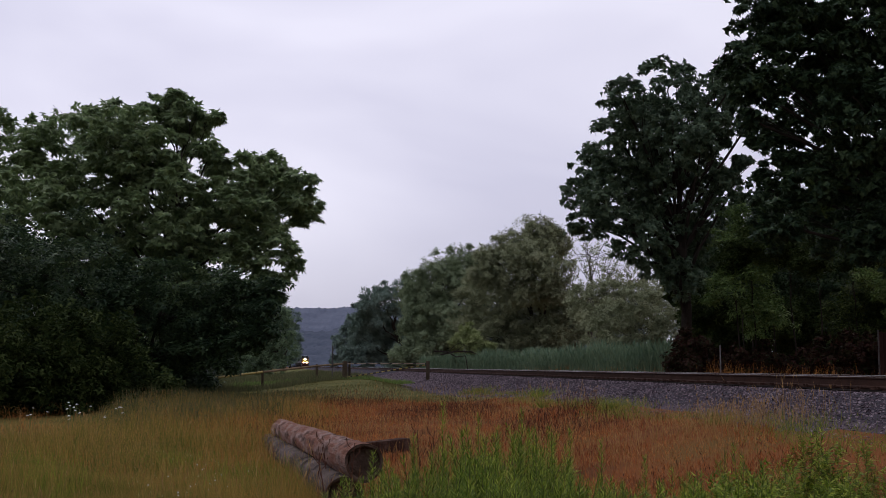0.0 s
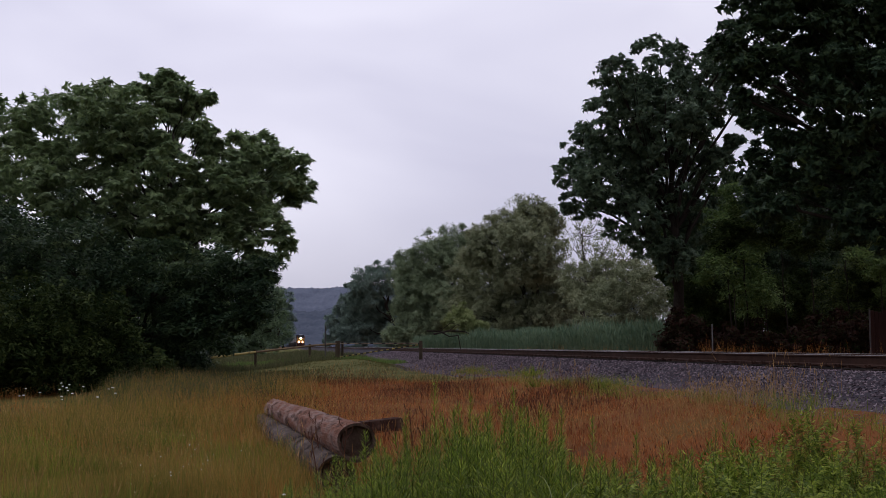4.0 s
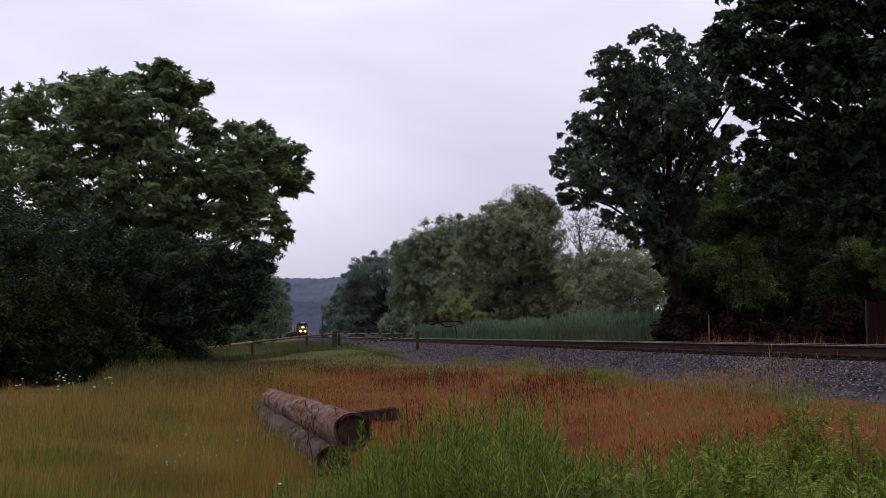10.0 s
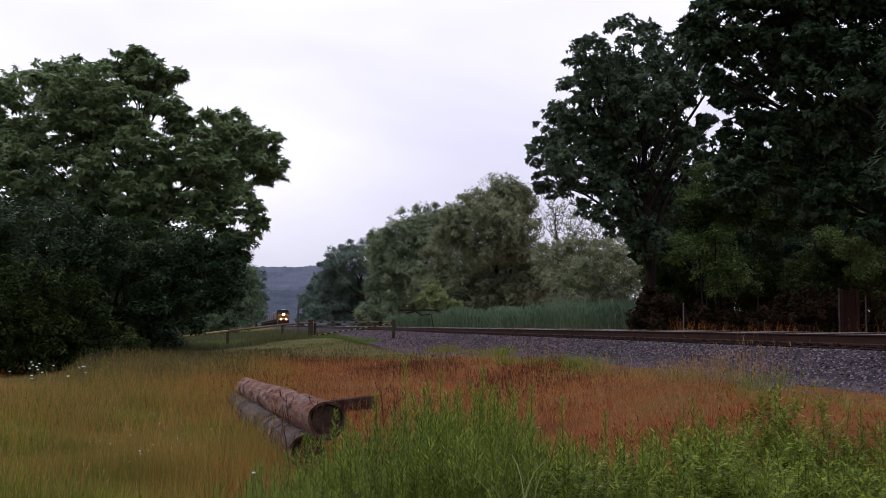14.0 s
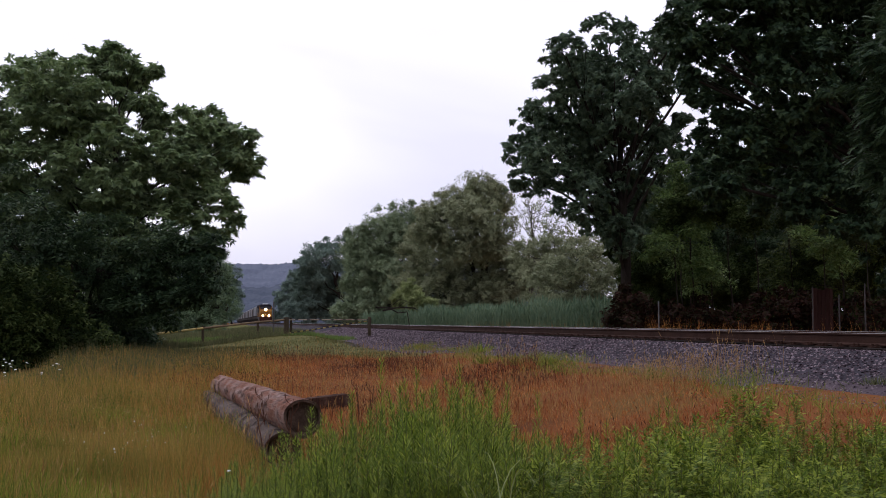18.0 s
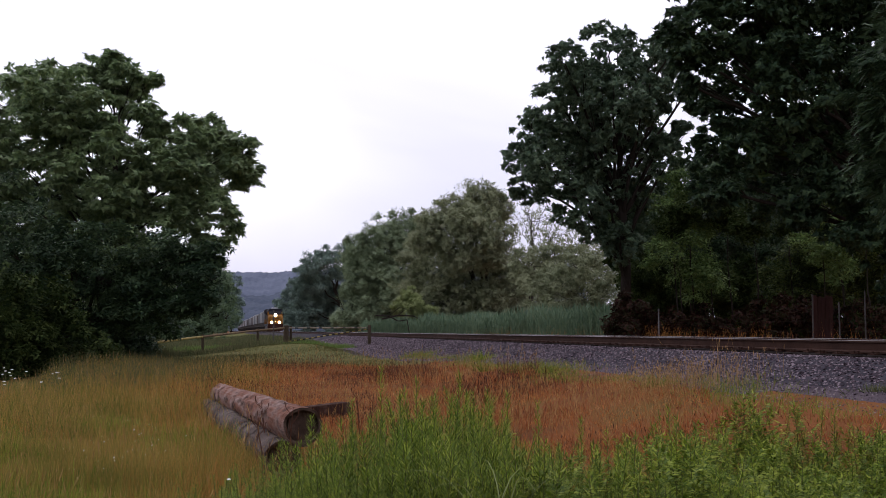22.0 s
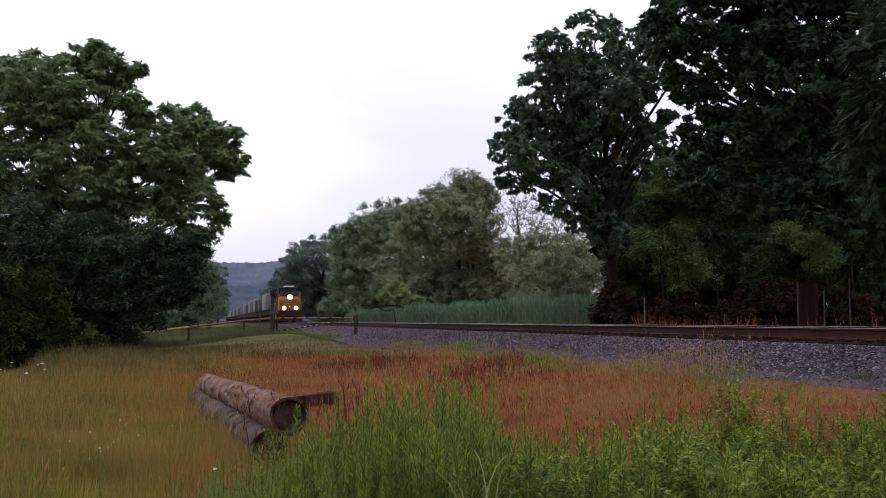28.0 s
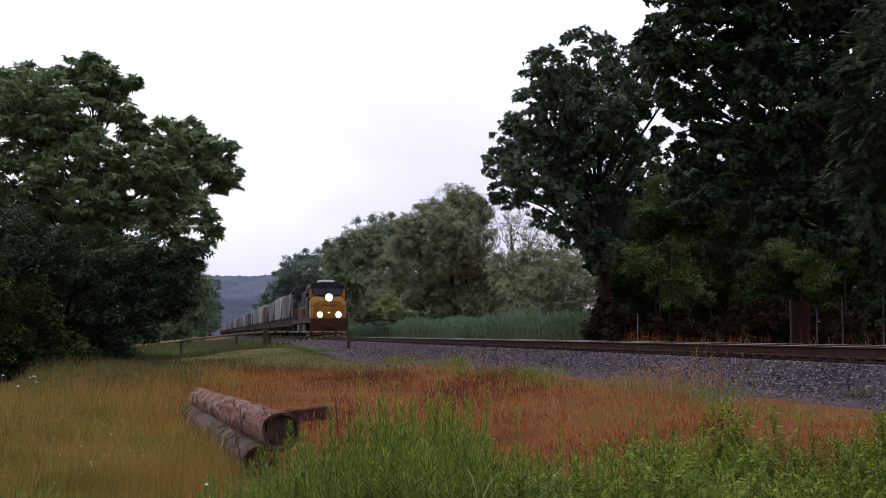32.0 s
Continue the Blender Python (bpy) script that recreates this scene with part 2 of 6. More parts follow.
M_ELM = material("grey_green_leaf", [(0.06, 0.10, 0.062), (0.10, 0.15, 0.088), (0.155, 0.215, 0.12)], 0.5, 0.5, 0, 0, 30, island=True, leaf=0.35, sheen=0.16)
# Haze put into the leaf colour of the tree far along the track.
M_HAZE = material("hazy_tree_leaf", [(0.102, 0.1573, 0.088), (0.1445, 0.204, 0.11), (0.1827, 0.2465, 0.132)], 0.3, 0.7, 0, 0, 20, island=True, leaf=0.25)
# Mid-green leaf, brightened to carry the lit patches in the wood.
M_LITPATCH = material("lit_patch_leaf_green", [(0.07, 0.12, 0.04), (0.12, 0.185, 0.055), (0.18, 0.25, 0.075)], 0.5, 0.55, 0, 0, 30, island=True, leaf=0.35)
M_PALEBAR = material("faded_pale_paint", [(0.22, 0.17, 0.12), (0.36, 0.30, 0.23)], 3.0, 0.7, 0, 0.2, 40, stain=((0.12, 0.07, 0.04), 5.0))
M_VERGE = material("yellow_green_verge_grass", [(0.105, 0.15, 0.0225), (0.1995, 0.23, 0.0375), (0.315, 0.29, 0.0675)], 0.6, 0.85, 0, 0, 20, island=True, leaf=0.2)
M_GRIT = material("fine_gravel", [(0.052, 0.039, 0.045), (0.08, 0.062, 0.071), (0.11, 0.09, 0.097)], 1.6, 0.95, 0, 0.8, 30)
M_GRITSTONE = material("pale_gravel_stone", [(0.046, 0.035, 0.041), (0.092, 0.073, 0.082), (0.24, 0.205, 0.215)], 2.0, 0.9, 0, 0.3, 70, island=True)
M_GREYLOG = material("grey_weathered_log", [(0.0448, 0.0338, 0.0287), (0.105, 0.0806, 0.07), (0.175, 0.143, 0.125)], 1.5, 0.9, 0, 1.0, 24, obj=True, stretch=(1.6, 1.5, 1.6), stain=((0.035, 0.026, 0.022), 2.6))
# Lit copy of the undergrowth leaf: light is in its yellow-green.
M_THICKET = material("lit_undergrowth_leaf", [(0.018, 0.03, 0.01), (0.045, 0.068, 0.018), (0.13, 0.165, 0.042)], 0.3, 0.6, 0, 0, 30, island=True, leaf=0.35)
M_PALEPOST = material("pale_steel_post", [(0.13, 0.125, 0.12), (0.19, 0.185, 0.18)], 4, 0.6, 0.2, 0.1, 60)
M_PETAL = material("white_petals", [(0.72, 0.72, 0.68), (0.8, 0.8, 0.76)], 6, 0.8, 0, 0, 30)
M_YELLOWBUD = material("yellow_buds", [(0.36, 0.34, 0.14), (0.46, 0.42, 0.2)], 6, 0.8, 0, 0, 30)
M_LOG = material("weathered_pole_wood", [(0.0745, 0.0438, 0.0353), (0.1987, 0.0979, 0.0684), (0.2484, 0.167, 0.1413), (0.3726, 0.2765, 0.2429)], 3.2, 0.9, 0, 1.0, 30, obj=True, stretch=(2.4, 0.45, 2.4), stain=((0.05, 0.03, 0.023), 3.4))
M_LOGEND = material("rotten_heartwood", [(0.04, 0.026, 0.019), (0.10, 0.068, 0.05)], 6.0, 0.95, 0, 1.0, 30, obj=True)
M_PIPE = material("faded_yellow_paint", [(0.27, 0.205, 0.06), (0.38, 0.30, 0.10)], 3.0, 0.7, 0, 0.2, 40, stain=((0.12, 0.07, 0.03), 5.0))
M_BLACKPAINT = material("black_paint", [(0.02, 0.02, 0.02), (0.04, 0.036, 0.03)], 4, 0.6, 0, 0.1, 40)
M_RUSTPIPE = material("rusted_pipe", [(0.12, 0.08, 0.05), (0.22, 0.155, 0.095)], 3.0, 0.8, 0.1, 0.3, 40, stain=((0.22, 0.17, 0.09), 4.0))
M_POST = material("wooden_post", [(0.05, 0.037, 0.026), (0.095, 0.073, 0.05)], 3.0, 0.9, 0, 0.6, 30, stretch=(1, 1, 0.3))
M_BEAM = material("dark_rotten_timber", [(0.03, 0.017, 0.013), (0.065, 0.036, 0.027)], 4.0, 0.95, 0, 0.8, 30, obj=True, stain=((0.12, 0.075, 0.055), 5.0))
M_GALV = material("dull_galvanised_steel", [(0.07, 0.065, 0.062), (0.12, 0.11, 0.105)], 4, 0.7, 0.3, 0.1, 60)
# Distance haze is in both hill colours, paler for the far ridge.
M_HILL = material("hazed_far_ridge", [(0.105, 0.122, 0.165), (0.122, 0.14, 0.185), (0.14, 0.158, 0.205)], 0.035, 1.0, 0, 0, 0.3)
M_NEARHILL = material("hazed_wooded_hill", [(0.058, 0.072, 0.10), (0.075, 0.09, 0.12), (0.092, 0.108, 0.138)], 0.05, 1.0, 0, 0, 0.3)
M_NOSE = material("locomotive_yellow", [(0.25, 0.108, 0.018), (0.31, 0.142, 0.026)], 1.2, 0.5, 0, 0.04, 40, obj=True, stain=((0.30, 0.17, 0.05), 1.4))
M_BLUE = material("locomotive_dark_blue", [(0.012, 0.013, 0.02), (0.026, 0.026, 0.034)], 1.2, 0.7, 0, 0.04, 40, obj=True, stain=((0.06, 0.052, 0.045), 1.2))
M_UNDERFRAME = material("grimy_underframe", [(0.026, 0.022, 0.020), (0.055, 0.046, 0.040)], 2.0, 0.85, 0, 0.3, 30, obj=True)
M_PILOT = material("red_brown_pilot", [(0.045, 0.019, 0.014), (0.08, 0.034, 0.024)], 2.0, 0.8, 0, 0.3, 30, obj=True)
M_GREYBOX = material("dusty_grey_car_paint", [(0.17, 0.175, 0.19), (0.25, 0.255, 0.27)], 0.6, 0.7, 0, 0.06, 30, obj=True, stretch=(1, 1, 0.35), stain=((0.22, 0.20, 0.18), 0.9))
M_PALEBOX = material("pale_car_paint", [(0.33, 0.33, 0.34), (0.42, 0.42, 0.42)], 0.6, 0.7, 0, 0.06, 30, obj=True, stretch=(1, 1, 0.35), stain=((0.32, 0.28, 0.25), 0.9))
M_BROWNBOX = material("oxide_car_paint", [(0.105, 0.092, 0.09), (0.15, 0.13, 0.125)], 0.6, 0.7, 0, 0.06, 30, obj=True, stretch=(1, 1, 0.35), stain=((0.16, 0.12, 0.10), 0.9))
M_SILVER = material("silver_tank_paint", [(0.14, 0.13, 0.13), (0.20, 0.19, 0.185)], 2, 0.7, 0.1, 0.1, 40, obj=True)
M_ROOFUNIT = material("white_roof_unit", [(0.6, 0.6, 0.6), (0.72, 0.72, 0.72)], 2, 0.6, 0, 0.05, 40, obj=True)
# Base colour lifted to hold the sky's reflection in the windscreen.
M_GLASS = material("dark_cab_glass", [(0.05, 0.05, 0.058), (0.07, 0.07, 0.08)], 2, 0.15, 0, 0, 40, obj=True)
M_BOARD = material("red_brown_boards", [(0.03, 0.015, 0.013), (0.055, 0.028, 0.024)], 2.0, 0.9, 0, 0.5, 30, each=True, stretch=(1, 1, 0.2))
M_LAMP = glow("warm_headlight", (1.0, 0.72, 0.38), 150.0)
M_DITCH = glow("warm_ditch_light", (1.0, 0.70, 0.36), 130.0)
# Amber glow that stands in for the halo round the lamps.
M_HALO = glow("amber_halo_glow", (1.0, 0.50, 0.14), 1.7)
M_MARKER = glow("small_marker_light", (1.0, 0.55, 0.2), 12.0)


# ---- geometry helpers ----
def finish(name, verts, faces, mat, parent=None, label="", smooth=False):
    me = bpy.data.meshes.new(name)
    me.from_pydata([tuple(v) for v in verts], [], faces)
    me.update()
    me.materials.append(mat)
    if smooth:
        me.polygons.foreach_set("use_smooth", [True] * len(me.polygons))
    ob = new(name, me)
    if parent:
        ob.parent = parent
    if label:
        tagged(ob, label)
    return ob


def part(name, bm, mat, parent=None, label=""):
    me = bpy.data.meshes.new(name)
    bm.to_mesh(me)
    bm.free()
    me.materials.append(mat)
    ob = new(name, me)
    if parent:
        ob.parent = parent
    if label:
        tagged(ob, label)
    return ob


def share(name, me, parent, m):
    ob = new(name, me)
    ob.parent = parent
    ob.matrix_basis = m
    return ob


def box(bm, x0, x1, y0, y1, z0, z1, bevel=0.0, taper=(1, 1)):
    v = []
    cx, cy = (x0 + x1) / 2, (y0 + y1) / 2
    for z, k in ((z0, (1, 1)), (z1, taper)):
        for x, y in ((x0, y0), (x1, y0), (x1, y1), (x0, y1)):
            v.append(bm.verts.new((cx + (x - cx) * k[0], cy + (y - cy) * k[1], z)))
    fs = [bm.faces.new([v[i] for i in f]) for f in ((3, 2, 1, 0), (4, 5, 6, 7), (0, 1, 5, 4), (1, 2, 6, 5), (2, 3, 7, 6), (3, 0, 4, 7))]
    if bevel:
        bmesh.ops.bevel(bm, geom=list({e for f in fs for e in f.edges}), offset=bevel, segments=2, affect="EDGES", profile=0.6)
    return bm


def cyl(bm, a, b, r, sides=12, r2=None):
    a, b = Vector(a), Vector(b)
    q = (b - a).to_track_quat("Z", "Y")
    r2 = r if r2 is None else r2
    ring = []
    for c, rr in ((a, r), (b, r2)):
        ring.append([bm.verts.new(c + q @ Vector((rr * math.cos(2 * math.pi * k / sides), rr * math.sin(2 * math.pi * k / sides), 0))) for k in range(sides)])
    for k in range(sides):
        j = (k + 1) % sides
        bm.faces.new((ring[0][k], ring[0][j], ring[1][j], ring[1][k]))
    bm.faces.new(ring[0][::-1])
    bm.faces.new(ring[1])
    return bm


def prism(bm, outline, y0, y1):
    """An outline in x, z drawn out along y."""
    a = [bm.verts.new((x, y0, z)) for x, z in outline]
    b = [bm.verts.new((x, y1, z)) for x, z in outline]
    n = len(outline)
    for k in range(n):
        bm.faces.new((a[k], a[(k + 1) % n], b[(k + 1) % n], b[k]))
    bm.faces.new(a[::-1])
    bm.faces.new(b)
    return bm


def tube(verts, faces, pts, radii, sides=7):
    base = len(verts)
    up = Vector((0.13, 0.21, 1)).normalized()
    for k, c in enumerate(pts):
        c = Vector(c)
        d = Vector(pts[min(k + 1, len(pts) - 1)]) - Vector(pts[max(k - 1, 0)])
        d.normalize()
        s = d.cross(up)
        if s.length < 0.05:
            s = d.cross(Vector((1, 0, 0)))
        s.normalize()
        t = s.cross(d)
        for j in range(sides):
            a = 2 * math.pi * j / sides
            verts.append(c + (s * math.cos(a) + t * math.sin(a)) * radii[k])
    for k in range(len(pts) - 1):
        for j in range(sides):
            i, i2 = base + k * sides + j, base + k * sides + (j + 1) % sides
            faces.append((i, i2, i2 + sides, i + sides))
    faces.append(tuple(base + (len(pts) - 1) * sides + j for j in range(sides)))


def bent(a, b, sag, n=5, wob=0.0):
    a, b = Vector(a), Vector(b)
    out = []
    for k in range(n + 1):
        t = k / n
        c = a.lerp(b, t)
        c.z += sag * 4 * t * (1 - t)
        if 0 < k < n and wob:
            c += Vector(RNG.normal(0, wob, 3))
        out.append(c)
    return out


def turns(n, up_bias=None, tilt=1.0):
    """n random turns; with up_bias (n, 3) the local z axis leans to that way."""
    if up_bias is None:
        z = RNG.normal(size=(n, 3))
    else:
        z = up_bias + RNG.normal(size=(n, 3)) * tilt
    z /= np.linalg.norm(z, axis=1)[:, None] + 1e-9
    r = RNG.normal(size=(n, 3))
    x = np.cross(r, z)
    x /= np.linalg.norm(x, axis=1)[:, None] + 1e-9
    y = np.cross(z, x)
    return np.stack([x, y, z], axis=2)


def scatter(name, tv, tf, pos, rot, size, mat, parent=None, label=""):
    """One mesh out of many copies of a small template."""
    tv = np.asarray(tv, dtype=np.float64)
    n, m = len(pos), len(tv)
    size = np.asarray(size)
    if size.ndim == 1:
        size = np.repeat(size[:, None], 3, 1)
    local = tv[None] * size[:, None, :]
    v = np.einsum("nij,nmj->nmi", rot, local) + pos[:, None, :]
    lens = np.array([len(f) for f in tf])
    flat = np.concatenate([np.array(f) for f in tf])
    loops = (flat[None] + (np.arange(n) * m)[:, None]).ravel()
    tot = np.tile(lens, n)
    start = np.concatenate([[0], np.cumsum(tot)[:-1]])
    me = bpy.data.meshes.new(name)
    me.vertices.add(n * m)
    me.loops.add(len(loops))
    me.polygons.add(len(tot))
    me.vertices.foreach_set("co", v.astype(np.float32).ravel())
    me.loops.foreach_set("vertex_index", loops.astype(np.int32))
    me.polygons.foreach_set("loop_start", start.astype(np.int32))
    me.update(calc_edges=True)
    me.materials.append(mat)
    ob = new(name, me)
    if parent:
        ob.parent = parent
    if label:
        tagged(ob, label)
    return ob


def leaflet(o, d, w, l, side, lift=0.0):
    """A folded leaf from o along d: four corners."""
    o, d, s = np.array(o, float), np.array(d, float), np.array(side, float)
    mid = o + d * l * 0.45
    return [o, mid + s * w / 2 + np.array((0, 0, lift)), o + d * l + np.array((0, 0, -lift)), mid - s * w / 2 + np.array((0, 0, lift))]


def leaf_tri(o, d, w, l, side):
    """A small flat leaf of one triangle."""
    o, d, s = np.array(o, float), np.array(d, float), np.array(side, float)
    return [o + d * l * 0.15 + s * w * 0.6, o + d * l, o + d * l * 0.15 - s * w * 0.6]


def spray_small(n, droop, w, l, seed, spread=1.0):
    """Small leaves round the end of a twig, about 1 across; a low spread gathers them to a rosette."""
    g = np.random.default_rng(seed)
    v, f = [], []
    for k in range(n):
        a = 2.4 * k + g.uniform(-0.3, 0.3)
        d = np.array((math.cos(a), 0.35 + math.sin(a) * 0.75, g.uniform(-0.5, 0.35) + droop))
        d /= np.linalg.norm(d)
        t = np.cross(d, (0, 0, 1.0))
        t /= np.linalg.norm(t) + 1e-6
        c = len(v)
        v += leaf_tri((g.uniform(-0.3, 0.3) * spread, g.uniform(-0.35, 0.5) * spread, g.uniform(-0.2, 0.2) * spread), d, w * g.uniform(0.8, 1.2), l * g.uniform(0.7, 1.2), t)
        f.append((c, c + 1, c + 2))
    return np.array(v), f


def spray_frond():
    """A feather-like leaf about 1 long with small paired leaflets, drooping at the tip."""
    g = np.random.default_rng(41)
    v, f = [], []
    for k in range(8):
        y = 0.10 + k * 0.11
        z = -0.4 * y ** 2
        for e in (-1, 1):
            a = 0.95 - 0.05 * k + g.normal(0, 0.12)
            d = np.array((e * math.sin(a), math.cos(a), -0.3 + g.normal(0, 0.12)))
            c = len(v)
            v += leaf_tri((0, y, z), d, 0.12, 0.34 - 0.016 * k, (math.cos(a), -e * math.sin(a), 0))
            f.append((c, c + 1, c + 2))
    return np.array(v), f


def spray_twig(n=9, droop=-0.2, w=0.34, l=0.55, seed=3):
    """Broad leaves round the end of a twig, about 1 across."""
    g = np.random.default_rng(seed)
    v, f = [], []
    for k in range(n):
        a = 2.4 * k + g.uniform(-0.3, 0.3)
        y = g.uniform(-0.2, 0.45)
        d = np.array((math.cos(a), 0.35 + math.sin(a) * 0.75, g.uniform(-0.5, 0.35) + droop))
        d /= np.linalg.norm(d)
        s = np.cross(d, (0, 0, 1.0))
        s /= np.linalg.norm(s) + 1e-6
        c = len(v)
        v += leaflet((0.08 * math.cos(a), y, 0), d, w * g.uniform(0.8, 1.2), l * g.uniform(0.7, 1.15), s, 0.03)
        f.append((c, c + 1, c + 2, c + 3))
    return np.array(v), f


SPRAYS = {"small": spray_small(12, -0.2, 0.17, 0.36, 31), "feather": spray_small(15, -0.3, 0.12, 0.36, 33),
          "rosette": spray_small(13, -0.25, 0.17, 0.46, 37, 0.3), "star": spray_small(10, -0.2, 0.27, 0.46, 39, 0.35), "frond": spray_frond(),
          "coarse": spray_twig(8, -0.1, 0.42, 0.55, 9), "fine": spray_twig(10, -0.25, 0.24, 0.5, 12)}


def crown_points(lobes, per_m2, fill=0.35, clump=0.34, flat=0.5, packs=5.0):
    """Places for the sprays: each mass is made of many small flattened tufts on its skin and some inside."""
    pos, nor = [], []
    for x, y, z, r in lobes:
        cr = clump * r ** 0.5
        k = max(5, int(packs * (r / cr) ** 2))
        d = RNG.normal(size=(k, 3))
        d /= np.linalg.norm(d, axis=1)[:, None]
        rad = np.where(RNG.random(k) < fill, RNG.uniform(0.3, 0.8, k), RNG.uniform(0.78, 1.06, k))
        c = np.array((x, y, z)) + d * (rad * r)[:, None]
        n = max(1 if per_m2 < 2 else 12 if packs <= 5 else 6, int(per_m2 * 12.6 * r * r / k))
        e = RNG.normal(size=(k, n, 3))
        e /= np.linalg.norm(e, axis=2)[:, :, None]
        e *= (RNG.random((k, n, 1)) ** 0.45)
        crs = cr * RNG.uniform(0.6, 1.3, (k, 1, 1))
        out = RNG.random(k) < 0.16
        c[out] = np.array((x, y, z)) + d[out] * (RNG.uniform(1.04, 1.24, out.sum()) * r)[:, None]
        crs[out] *= 0.5
        off = e * np.array((1.0, 1.0, flat)) * crs
        off[:, :, 2] -= 0.45 * (e[:, :, 0] ** 2 + e[:, :, 1] ** 2) * crs[:, :, 0]
        pos.append((c[:, None, :] + off).reshape(-1, 3))
        nor.append((e * 0.6 + d[:, None, :] * 0.6).reshape(-1, 3))
    return np.concatenate(pos), np.concatenate(nor)


def tree(name, label, base, lobes, spray, leaf_mat, trunk_r, per_m2, size, stems=1, category="tree", group="", fill=0.35, bark=None,
         limb_r=0.3, twigs=4, lean=(0, 0), crown="crown", twig_len=0.95, clump=0.34, flat=0.5, packs=5.0):
    """A tapered trunk, limbs to each mass of leaves, and a crown of single sprays."""
    bark = bark or M_BARK
    root = new(name)
    root.location = base
    bx, by, bz = base
    cx, cy = np.mean([q[0] for q in lobes]), np.mean([q[1] for q in lobes])
    top = max(q[2] for q in lobes)
    tops = []
    for k in range(stems):
        off = (0.0, 0.0) if stems == 1 else ((k - (stems - 1) / 2) * trunk_r * 1.7, RNG.normal(0, trunk_r * 0.8))
        e = Vector((bx + (cx - bx) * 0.7 + off[0] * 2 + lean[0], by + (cy - by) * 0.7 + off[1] * 3, bz + (top - bz) * 0.8))
        a = Vector((bx + off[0], by + off[1], bz - 0.15))
        pts = bent(a, e, 0, 9, trunk_r * 0.35)
        v, f = [], []
        r0 = trunk_r * (1.0 if k == 0 else 0.7)
        tube(v, f, pts, [r0 * (1.35 if j == 0 else 1 - 0.085 * j) for j in range(10)], 10)
        ob = finish("trunk", [Vector(q) - Vector(base) for q in v], f, bark, root, smooth=True)
        tops.append(pts)
    for i, (x, y, z, r) in enumerate(lobes):
        v, f = [], []
        pts = tops[i % len(tops)]
        want = bz + (z - bz) * 0.62
        j = min(range(1, len(pts)), key=lambda q: abs(pts[q].z - want))
        c = Vector((x, y, z))
        path = bent(pts[j], c, 0.12 * r, 6, 0.07 * r)
        rr = trunk_r * limb_r
        tube(v, f, path, [rr * (1 - 0.11 * k) for k in range(7)], 6)
        for _ in range(twigs):
            d = Vector(RNG.normal(size=3))
            d.z = abs(d.z) * 0.6
            d.normalize()
            g = path[int(RNG.integers(2, 7))]
            tw = bent(g, c + d * r * twig_len, 0.05 * r, 4, 0.06 * r)
            tube(v, f, tw, [rr * 0.3, rr * 0.24, rr * 0.18, rr * 0.13, rr * 0.08], 4)
        finish("limb", [q - Vector(base) for q in v], f, bark, root)
    tv, tf = SPRAYS[spray]
    pos, nor = crown_points(lobes, per_m2, fill, clump, flat, packs)
    keep = pos[:, 2] > bz + 0.15
    pos, nor = pos[keep], nor[keep]
    n = len(pos)
    if spray in ("frond", "feather", "rosette"):
        y = nor + RNG.normal(size=(n, 3)) * 0.5
        y[:, 2] = y[:, 2] * 0.4 - 0.15
        y /= np.linalg.norm(y, axis=1)[:, None]
        z = np.tile((0, 0, 1.0), (n, 1)) + RNG.normal(size=(n, 3)) * 0.3
        x = np.cross(y, z)
        x /= np.linalg.norm(x, axis=1)[:, None]
        rot = np.stack([x, y, np.cross(x, y)], axis=2)
    else:
        rot = turns(n, nor * 0.5 + np.array((0, 0, 0.9)), 0.55)
    scatter(crown, tv, tf, pos - np.array(base), rot, size * RNG.uniform(0.65, 1.3, n), leaf_mat, root)
    return tagged(root, label, category, group)


# ---- the plan: a straight track, s along it (away from the eye), p across it (away from the eye) ----
ORIGIN = Vector((10.43, 0.0))
ALONG = Vector((-0.1942, 0.9810))
ACROSS = Vector((0.9810, 0.1942))


def on_track(s, p, z=0.0):
    q = ORIGIN + ALONG * s + ACROSS * p
    return Vector((q.x, q.y, z))


def smooth(a, b, x):
    t = np.clip((x - a) / (b - a), 0, 1)
    return t * t * (3 - 2 * t)


def track_sp(x, y):
    dx, dy = x - ORIGIN.x, y - ORIGIN.y
    return dx * ALONG.x + dy * ALONG.y, dx * ACROSS.x + dy * ACROSS.y


def height(x, y):
    """The ground's height, for numbers or arrays."""
    x, y = np.asarray(x, float), np.asarray(y, float)
    s, p = track_sp(x, y)
    q = np.abs(p)
    bed = np.interp(q, [0, 1.25, 1.8, 3.6, 5.0], [-0.255, -0.24, -0.225, -0.60, -0.74])
    field = -1.25 + 0.42 * smooth(14, 32, y) + 0.40 * smooth(33, 56, y) * smooth(-13, -6, p)
    field = field + 0.05 * np.sin(x * 0.7 + 1) * np.sin(y * 0.5) * smooth(0, 10, q)
    far = -0.62 - 0.35 * smooth(5, 12, p)
    rest = np.where(p < 0, field, far)
    k = smooth(4.2, 6.8, q)
    z = bed * (1 - k) + rest * k
    return np.where(q > 200, -1.0, z)


